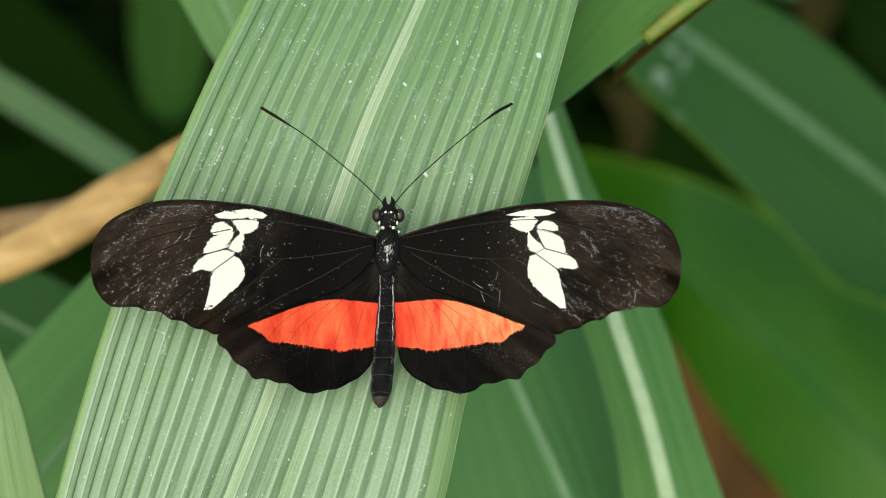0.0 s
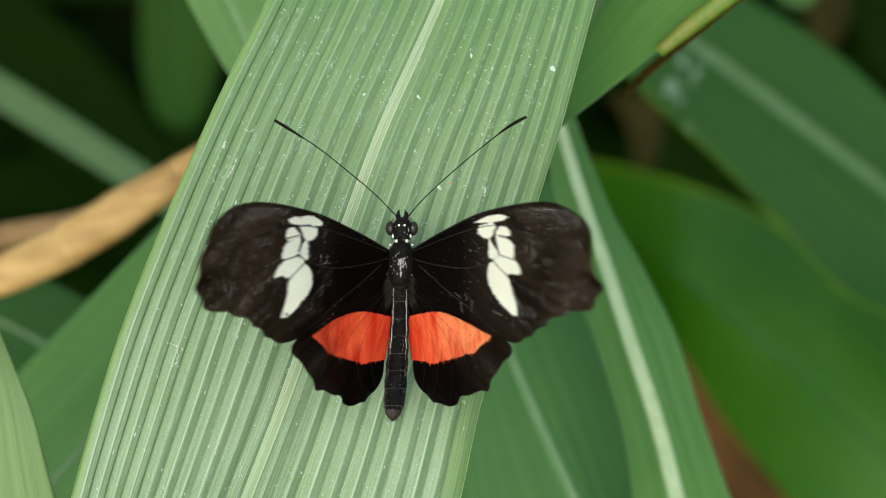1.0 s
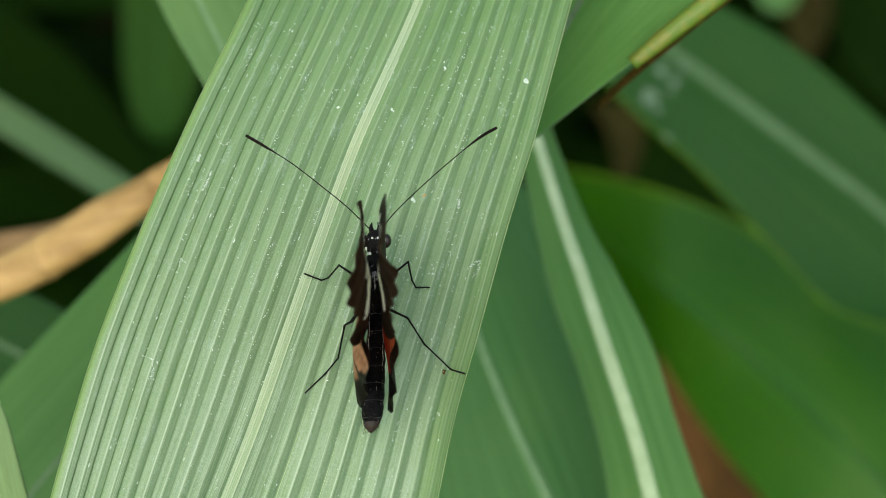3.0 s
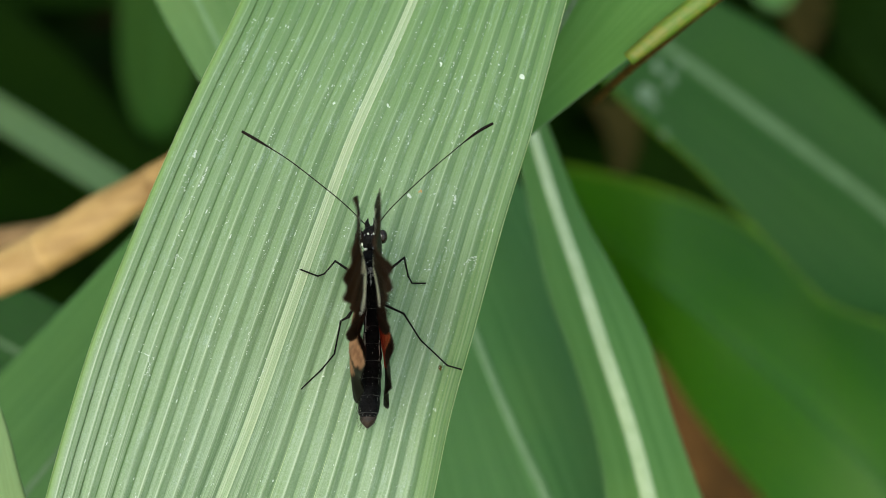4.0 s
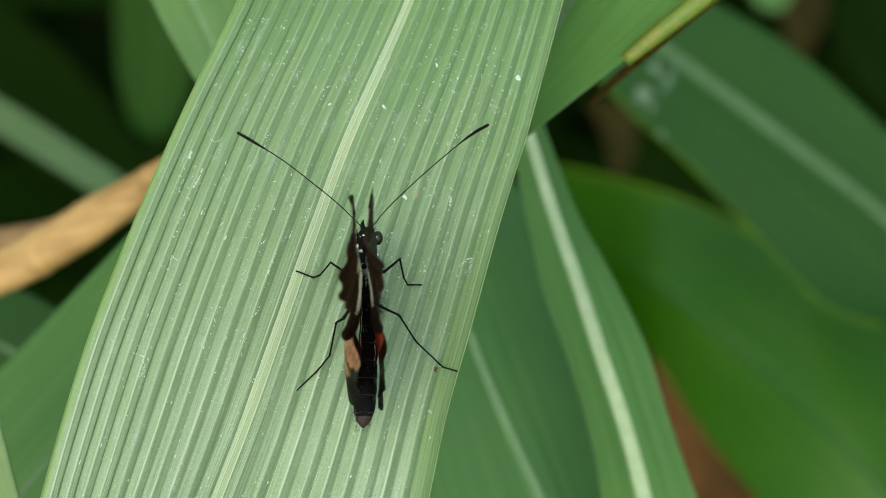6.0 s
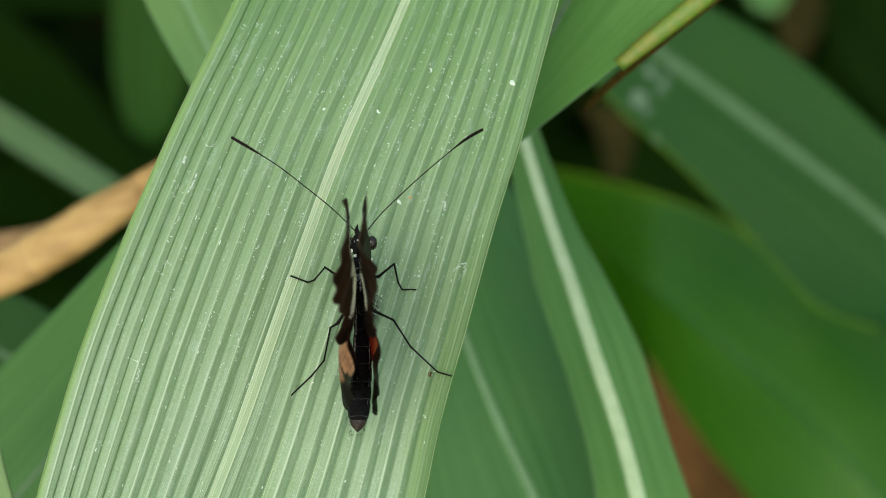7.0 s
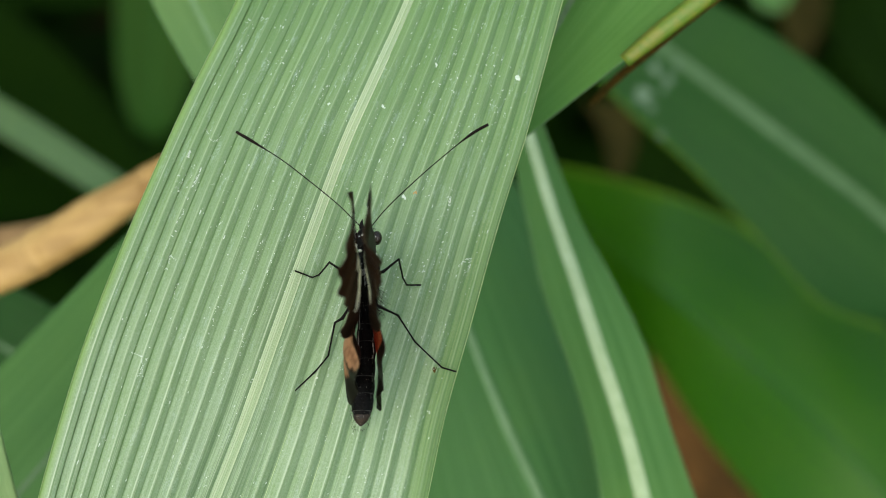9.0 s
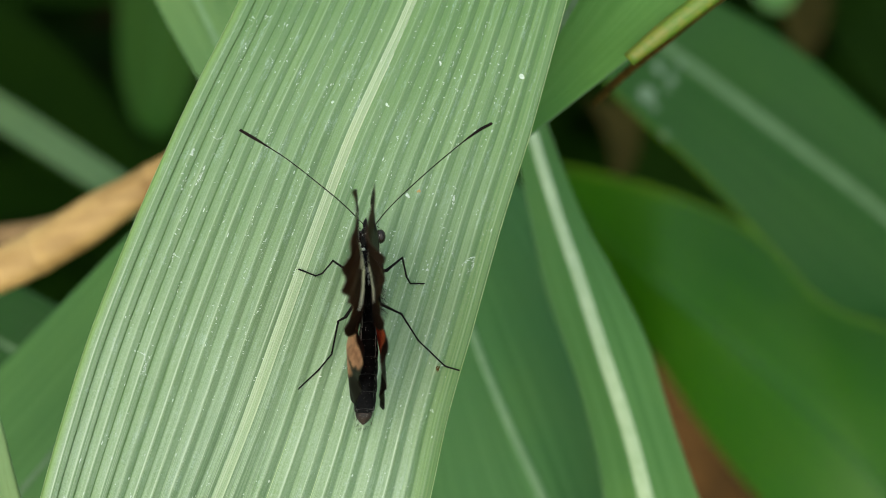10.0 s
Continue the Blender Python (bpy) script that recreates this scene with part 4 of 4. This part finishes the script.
def lump(name, rings, material, label="", sides=20, parent=None, rough=0.05):
    """A body part turned round a lengthwise line; rings of (x, y, z, half width, half height)."""
    n = len(rings) * 5
    R = [ease([r[k] for r in rings], n) for k in range(5)]
    rows = []
    for i in range(n + 1):
        x, y, z, w, h = (R[k][i] for k in range(5))
        rows.append([Vector((x + w * math.cos(2 * math.pi * j / sides), y, z + h * math.sin(2 * math.pi * j / sides))) * 0.001 for j in range(sides)])
    bm = bmesh.new()
    vs = grid(bm, rows, close=True)
    bm.faces.new(vs[0])
    bm.faces.new(vs[-1])
    bmesh.ops.recalc_face_normals(bm, faces=bm.faces[:])
    bm.normal_update()
    for v in bm.verts:
        v.co += v.normal * rough * 0.001 * (noise.noise(v.co * 1600) + 0.6 * noise.noise(v.co * 4000))
    return part(name, bm, material, parent or butterfly, label)


def round_rings(x, y0, y1, z, w, h, n=8, lean=0.0):
    out = []
    for i in range(n + 1):
        a = math.pi * (0.04 + 0.92 * i / n)
        out.append((x + lean * (i / n - 0.5), (y0 + y1) / 2 + (y0 - y1) / 2 * math.cos(a), z, w * math.sin(a) ** 0.8, h * math.sin(a) ** 0.8))
    return out


def ball(name, x, y, z, r, material, parent=None, label="", sx=1.0, sy=1.0, sz=1.0):
    bm = bmesh.new()
    bmesh.ops.create_icosphere(bm, subdivisions=3, radius=r * 0.001)
    for v in bm.verts:
        v.co = Vector((v.co.x * sx + x * 0.001, v.co.y * sy + y * 0.001, v.co.z * sz + z * 0.001))
    return part(name, bm, material, parent or butterfly, label)


thorax = lump("thorax", round_rings(0.15, 1.9, -4.4, -0.5, 1.75, 1.7, lean=-0.2), FUZZ, "black furry thorax", 32, rough=0.16)
head = lump("head", round_rings(0.25, 4.6, 1.5, -0.4, 1.2, 1.1), FUZZ, "black head with cream dots", 28, rough=0.12)
for sx in (-1, 1):
    ball("eye", 0.22 + sx * 1.35, 3.3, -0.45, 0.82, EYE, head, "dark glossy compound eye", 0.75, 1.05, 1.0)
    ball("cream_dot", 0.2 + sx * 0.62, 1.75, 0.55, 0.2, CREAM, head)
    ball("cream_dot", 0.22 + sx * 0.33, 3.6, 0.62, 0.14, CREAM, head)
    ball("cream_dot", 0.2 + sx * 1.05, 2.35, 0.25, 0.17, CREAM, head, "", 0.7, 1.4, 0.8)
    ball("cream_dot", 0.18 + sx * 1.3, 1.3, 0.35, 0.15, CREAM, thorax)
    bm = bmesh.new()
    tube(bm, spline(mm([(0.25 + sx * 0.35, 4.2), (0.25 + sx * 0.5, 4.9), (0.22 + sx * 0.32, 5.55)], -0.3), 10), [r * 0.001 for r in ease((0.3, 0.32, 0.2, 0.03), 10)], 8)
    part("palp", bm, FUZZ, head, "hairy black palp")

# abdomen in overlapping rings
spine = spline([Vector((x, y, -0.5)) for x, y in ((0.00, -3.62), (0.00, -7.37), (-0.20, -11.39), (-0.47, -15.41), (-0.80, -19.56))], 70)
girth = ease((1.0, 0.98, 1.05, 1.13, 1.2, 1.28, 1.34, 1.32, 1.22, 0.55), 70)
abdomen = tagged(new("abdomen"), "slender segmented grey-black abdomen")
abdomen.parent = butterfly
for s in range(7):
    a, b = s * 9, s * 9 + 11
    rings = []
    for i in range(a, min(b, 66) + 1):
        u = (i - a) / (b - a)
        g = girth[i] * (0.88 + 0.14 * math.sin(math.pi * min(1, u * 0.9 + 0.1)))
        rings.append((spine[i].x, spine[i].y, spine[i].z, g, g * 0.95))
    seg = lump("abdomen_segment", rings, ABDOMEN, sides=18, parent=abdomen)
    i = min(a + 8, 64)
    g = girth[i] * 0.985
    bm = bmesh.new()
    tube(bm, [Vector((spine[i].x + g * math.cos(w), spine[i].y + 0.25 * math.sin(w) - 0.2, spine[i].z + g * 0.96 * math.sin(w))) * 0.001 for w in np.linspace(0.35, 2.8, 16)],
         [0.045 * 0.001 * k for k in ease((0.6, 1.4, 0.5, 0.15, 0.4, 1.4, 0.6), 15)], 5)
    part("pale_ring", bm, SILVER_DIM, seg)
    for sx in (-1, 1):
        for k in range(3 if s < 5 else 1):
            j = min(a + 1 + k * 3, 64)
            ball("pale_fleck", spine[j].x + sx * girth[j] * (0.74 + 0.05 * (k % 2)), spine[j].y, spine[j].z + girth[j] * 0.62, random.uniform(0.12, 0.22) if s < 4 else 0.12, SILVER if s < 4 else SILVER_DIM, seg, "", 0.35, random.uniform(1.2, 2.6), 0.4)
rings = []
for i in range(64, 71):
    g = girth[64] * 0.97 * max(0.12, 1 - ((i - 64) / 6.3) ** 1.9)
    rings.append((spine[i].x, spine[i].y, spine[i].z, g, g * 0.92))
lump("abdomen_tip", rings, TIP, "orange-brown tip", sides=18, parent=abdomen)

# fur on the thorax and where the wings join
rnd = random.Random(4)
bm = bmesh.new()
def hair(o, out, thick):
    sd = Vector((rnd.uniform(-1, 1), rnd.uniform(-1, 1), 0)) * thick
    bm.faces.new([bm.verts.new(q * 0.001) for q in (o - sd, o + sd, o + out)])


for _ in range(1100):
    y = rnd.uniform(-5.0, 4.6)
    a = rnd.uniform(0.05, math.pi - 0.05)
    w = 1.6 * math.sqrt(max(0.05, 1 - ((y + 1.3) / 4.2) ** 2)) if y < 1.6 else 1.05
    hair(Vector((0.15 + w * math.cos(a), y, -0.5 + w * 0.95 * math.sin(a))),
         Vector((math.cos(a), rnd.uniform(-1.3, 0.1), math.sin(a) * 0.6)).normalized() * rnd.uniform(0.3, 0.8), 0.025)
for _ in range(500):
    sx = rnd.choice((-1, 1))
    hair(Vector((0.1 + sx * rnd.uniform(0.9, 1.5), rnd.uniform(-5.6, -2.2), rnd.uniform(0.0, 0.6))),
         Vector((sx * rnd.uniform(0.2, 1.0), rnd.uniform(-1.0, -0.4), rnd.uniform(-0.1, 0.2))).normalized() * rnd.uniform(0.8, 2.0), 0.022)
for _ in range(260):
    k, w = rnd.randint(58, 69), rnd.uniform(0.0, 2 * math.pi)
    g = girth[min(k, 64)] * (0.97 if k < 64 else math.sqrt(max(0.1, 1 - ((k - 64) / 6.4) ** 2)))
    hair(Vector((spine[k].x + g * math.cos(w), spine[k].y, spine[k].z + g * 0.92 * math.sin(w))),
         Vector((0.25 * math.cos(w), -rnd.uniform(0.7, 1.2), 0.2 * math.sin(w))) * rnd.uniform(0.25, 0.55), 0.022)
part("fur", bm, FUR, thorax, "fine black hairs", kind="stuff")

# grey scales scattered on the middle of the back and head
bm = bmesh.new()
for _ in range(420):
    r, w = abs(rnd.gauss(0, 0.5)), rnd.uniform(0, 2 * math.pi)
    x, y = 0.15 + 0.75 * r * math.cos(w), -0.15 + 1.5 * r * math.sin(w)
    if rnd.random() < 0.25:
        x, y = 0.12 + rnd.gauss(0, 0.05), rnd.uniform(-3.0, 0)
    if rnd.random() < 0.12:
        x, y = 0.15 + rnd.uniform(-1.3, 1.3), rnd.uniform(-3.5, 4.0)
    h = 1.66 * math.sqrt(max(0.02, 1 - (x - 0.15) ** 2 / 3.1)) * max(0.3, math.sin(math.pi * (0.04 + 0.92 * (1.9 - y) / 6.3)) ** 0.8) if y < 1.9 else 1.08
    hair(Vector((x, y, -0.44 + h)), Vector((rnd.uniform(-0.05, 0.05), -rnd.uniform(0.1, 0.34), 0.05)), 0.06)
for _ in range(300):
    k = rnd.randint(2, 66)
    w = rnd.uniform(0.3, math.pi - 0.3)
    if rnd.random() < 0.5:
        w = rnd.choice((0.55, math.pi - 0.55)) + rnd.gauss(0, 0.12)
    g = girth[k] * 1.02
    hair(Vector((spine[k].x + g * math.cos(w), spine[k].y, spine[k].z + g * 0.97 * math.sin(w))), Vector((0, -rnd.uniform(0.06, 0.2), 0.015)), 0.025)
part("back_scales", bm, SILVER, thorax, "grey shiny scales", kind="stuff")


def antenna(path):
    P = spline([Vector((x, y, z)) * 0.001 for x, y, z in path], 60)
    bm = bmesh.new()
    radii = [0.062 if i < 46 else 0.062 + 0.12 * math.sin((i - 46) / 14 * math.pi * 0.72) for i in range(61)]
    tube(bm, P, [r * 0.001 * (1 + 0.10 * (i % 2)) for i, r in enumerate(radii)], 8)
    return part("antenna", bm, VEIN, butterfly, "thin black clubbed antenna")


antenna([(*(-0.27, 4.56), 0.2), (*(-1.07, 5.36), 0.5), (*(-2.95, 7.24), 0.8), (*(-5.63, 9.51), 0.9), (*(-9.31, 12.46), 0.8), (*(-12.33, 14.47), 0.6), (*(-14.94, 16.08), 0.4)])
antenna([(*(0.80, 4.42), 0.2), (*(1.34, 5.09), 0.5), (*(3.08, 7.04), 0.8), (*(7.10, 10.72), 0.9), (*(10.99, 13.94), 0.8), (*(13.13, 15.54), 0.6), (*(14.94, 16.55), 0.4)])


def leg(path, heights):
    turn = pose(0, 0, 0, 0, 0, -REST_TURN)
    pts = [turn @ (Vector((x, y, z)) * 0.001) for (x, y), z in zip(path, heights)]
    dense = []
    for a, b in zip(pts, pts[1:]):
        dense += [a.lerp(b, k / 6) for k in range(6)]
    dense.append(pts[-1])
    n = len(dense) - 1
    fat = ease((0.17, 0.18, 0.12, 0.10, 0.095, 0.10), n)
    bm = bmesh.new()
    tube(bm, dense, [r * 0.001 * (1.25 if i % 6 == 0 and 0 < i < n else 1) for i, r in enumerate(fat)], 8)
    spin = random.Random(n + round(heights[-1] * 100) + round(path[-1][0] * 10))
    for _ in range(70):
        k = spin.randint(n // 3, n)
        out = Vector((spin.uniform(-1, 1), spin.uniform(-1, 1), spin.uniform(-0.3, 1))).normalized()
        along = (dense[min(k + 1, n)] - dense[max(k - 1, 0)]).normalized()
        tipped = dense[k] + (out * 0.6 + along * 0.8) * spin.uniform(0.14, 0.34) * 0.001
        bm.faces.new([bm.verts.new(q) for q in (dense[k] + along * 0.00004, dense[k] - along * 0.00004, tipped)])
    return part("leg", bm, LEG, butterfly, "thin black jointed leg")


L = LEAF_LEVEL
leg([(-0.40, -0.67), (-2.28, -0.74), (-4.15, 0.54), (-5.49, -0.80), (-6.30, -1.07), (-8.38, -0.27)], (-1.6, -2.2, -2.4, L + 0.9, L + 0.2, L + 0.1))
leg([(0.67, -0.67), (2.21, -0.60), (4.09, 0.94), (4.56, -1.14), (5.03, -1.94), (6.70, -1.94)], (-1.6, -2.2, -2.4, L + 0.9, L + 0.2, L + 0.1))
leg([(0.67, -2.68), (1.54, -4.62), (4.02, -5.76), (6.03, -8.84), (9.25, -11.86), (10.92, -12.33)], (-1.6, -2.2, -2.2, L + 2.1, L + 0.95, L + 0.65))
leg([(-0.40, -2.68), (-2.61, -6.16), (-3.48, -6.63), (-4.29, -10.52), (-5.83, -12.33), (-8.31, -14.67)], (-1.6, -2.2, -2.4, L + 2.1, L + 1.05, L + 0.75))

# dust and scratches on the broad leaf
rnd = random.Random(12)
bm = bmesh.new()
span = [(Vector((-23.2, 29.5)), Vector((15.9, 29.5))), (Vector((-45.9, -29.5)), Vector((0.1, -29.5)))]


SURFACE = np.array([v.co for v in main_leaf.children[0].data.vertices])
inv = VIEW.inverted()
local = np.array([inv @ Vector(p) for p in SURFACE]) * 1000
sight = 1 - local[:, 2] / EYE_DISTANCE
board = local[:, :2] / sight[:, None]


def leaf_depth(a, b):
    """Depth of the broad leaf's face under a point of the plan."""
    return -local[int(np.argmin((board[:, 0] - a) ** 2 + (board[:, 1] - b) ** 2)), 2]


def flake(a, b, r, stretch, turn):
    pts, d = [], leaf_depth(a, b) - 0.24
    for k in range(7):
        w = 2 * math.pi * k / 7
        x, y = r * math.cos(w) * rnd.uniform(0.6, 1.2), r * stretch * math.sin(w) * rnd.uniform(0.7, 1.2)
        pts.append(bm.verts.new(at(a + x * math.cos(turn) - y * math.sin(turn), b + x * math.sin(turn) + y * math.cos(turn), d)))
    bm.faces.new(pts)


def scratch(points, r):
    for p in spline([Vector((*x, 0)) for x in points], 40):
        flake(p.x + rnd.uniform(-r, r), p.y + rnd.uniform(-r, r), rnd.uniform(0.25, 0.6) * r, rnd.uniform(1, 2), rnd.uniform(0, 3))


for _ in range(560):
    s, u = rnd.uniform(-0.05, 1.05), rnd.random()
    p = span[0][0].lerp(span[1][0], s).lerp(span[0][1].lerp(span[1][1], s), 0.03 + 0.94 * u)
    long = rnd.random() < 0.35
    flake(p.x, p.y, rnd.uniform(0.025, 0.085), rnd.uniform(1.5, 4) if long else rnd.uniform(0.8, 1.5), -0.36 if long else rnd.uniform(0, 3))
for p, r in (((1.5, 24.4), 0.45), ((11.3, 23.0), 0.3), ((-10.9, 19.7), 0.3), ((-0.9, 19.0), 0.22), ((-2.1, 8.9), 0.28), ((-4.6, 19.6), 0.2), ((-8.3, 17.8), 0.15)):
    flake(*p, r, 1.0, 0)
    flake(p[0] + 0.2, p[1] - 0.2, r * 0.6, 1.0, 0)
for _ in range(190):
    s, u = rnd.uniform(-0.02, 1.02) * rnd.uniform(0.4, 1.0), rnd.random()
    p = span[0][0].lerp(span[1][0], s).lerp(span[0][1].lerp(span[1][1], s), 0.03 + 0.94 * u)
    for _ in range(rnd.randint(3, 9)):
        k = rnd.uniform(-1.2, 1.2)
        flake(p.x + k * 0.36 + rnd.gauss(0, 0.12), p.y + k, rnd.uniform(0.02, 0.07), rnd.uniform(1, 2.5), rnd.uniform(0, 3))
scratch([(-25.5, 16.8), (-25.1, 15.8), (-24.4, 15.4), (-23.7, 16.0)], 0.09)
scratch([(-27.3, 14.4), (-27.7, 13.5)], 0.13)
scratch([(-26.1, 12.3), (-26.5, 11.1), (-27.1, 10.0)], 0.12)
scratch([(-28.7, 10.5), (-26.4, 10.5), (-24.4, 10.3)], 0.07)
scratch([(-34.1, -9.6), (-33.1, -10.1), (-33.0, -11.5), (-33.4, -12.3)], 0.12)
scratch([(-29.9, 0.7), (-29.7, 1.9), (-29.1, 1.4)], 0.1)
scratch([(3.5, 9.0), (3.2, 7.4)], 0.12)
scratch([(4.4, 0.7), (5.8, 1.7), (5.5, 0.1)], 0.12)
part("dust_specks", bm, DUST, main_leaf, "white dust flecks", kind="stuff", smooth=False)
for (a, b), size, mat, tell in (((1.57, -11.6), 0.26, BROWN, "small brown spot"), ((-0.78, 9.2), 0.24, STRAW, "small pinkish tan crumb")):
    bm = bmesh.new()
    flake(a, b, size, 1.5, 0.2)
    flake(a + 0.12, b + 0.2, size * 0.6, 1.3, 0.5)
    part("spot", bm, mat, main_leaf, tell, smooth=False)


# ---- what moves ----
def motions():
    beat = [(0, 6), (0.3, 20), (0.5, 26.5), (0.6, 31), (0.8, 38), (0.9, 43.5), (1.0, 53.5), (1.1, 62.5), (1.2, 76), (1.3, 82), (1.4, 85.5), (1.5, 88), (1.7, 89.4),
            (2.0, 90.2), (3.0, 90.9), (5.0, 91.3), (7.0, 91.5), (10.0, 91.7)]
    drawn = ([0, 1.2, 1.5, 2.0, 2.6, 5.0, 7.0, 10.0], [0, 0, 1.0, 2.6, 3.1, 3.5, 4.3, 4.8])
    for side, (fore, hind) in wings.items():
        hinge = Matrix.Translation(Vector((side * HINGE, 0, 0.2)) * 0.001)
        rows_f, rows_h = [], []
        lag = ([0, 0.9, 1.0, 1.1, 1.2, 1.3, 1.4, 1.5, 1.7, 2.0, 3.0, 5.0, 10.0], [0, 0.5, 2.0, 4, 6, 6, 5.8, 5.2, 4.6, 4.2, 3.9, 3.8, 3.8])
        for t, angle in beat:
            folded = angle - float(np.interp(t, *lag))
            if side > 0:
                folded -= float(np.interp(t, (1.5, 2.2), (0, 1.6)))
            shut = max(0, angle - 45) / 45
            sweep = float(np.interp(t, *drawn)) + (1.9 * shut if side > 0 else 0)
            back = (7 if side < 0 else 4) * max(0, angle - 60) / 30
            rows_f.append((t, hinge @ Matrix.Rotation(radians(-side * (angle + (0.5 * shut if side > 0 else 0))), 4, "Y") @ Matrix.Rotation(radians(side * sweep), 4, "Z")))
            near = min(1, max(0, (angle - 25) / 55))
            tuck = Matrix.Translation(Vector((-side * float(np.interp(t, (1.5, 2.6), (1.15, 0.8 if side < 0 else 0.95))) * near, 0, -near)) * 0.001)
            rows_h.append((t, tuck @ hinge @ Matrix.Rotation(radians(-side * folded), 4, "Y") @ Matrix.Rotation(radians(side * back), 4, "Z")))
        walk(fore, rows_f)
        walk(hind, rows_h)
    # the body settles: a small turn to its left and a slight nod as the wings close
    settle = [(0, 0, 0, 0, 0), (1.0, 0, 0, 0, 0), (1.4, 0.4, 0, 0, 0.3), (2.0, 0.9, -0.05, 0, 0.5), (5.0, 0.9, -0.05, 0, 0.2), (7.0, 0.9, -0.05, 0, 0),
              (10.0, 0.9, -0.05, 0, 0)]
    # and the abdomen draws in a little
    walk(abdomen, [(t, pose(a * 0.001, b * 0.001, 0)) for t, a, b in ((0, 0, 0), (1.2, 0, 0), (2.0, 0.08, 0.02), (5.0, 0.25, 0.22), (7.0, 0.3, 0.5), (10.0, 0.1, 0.62))])
    walk(butterfly, [(t, BUTTERFLY_BASE @ pose(a * 0.001, b * 0.001, 0, 0, roll, turn)) for t, turn, a, b, roll in settle])


motions()
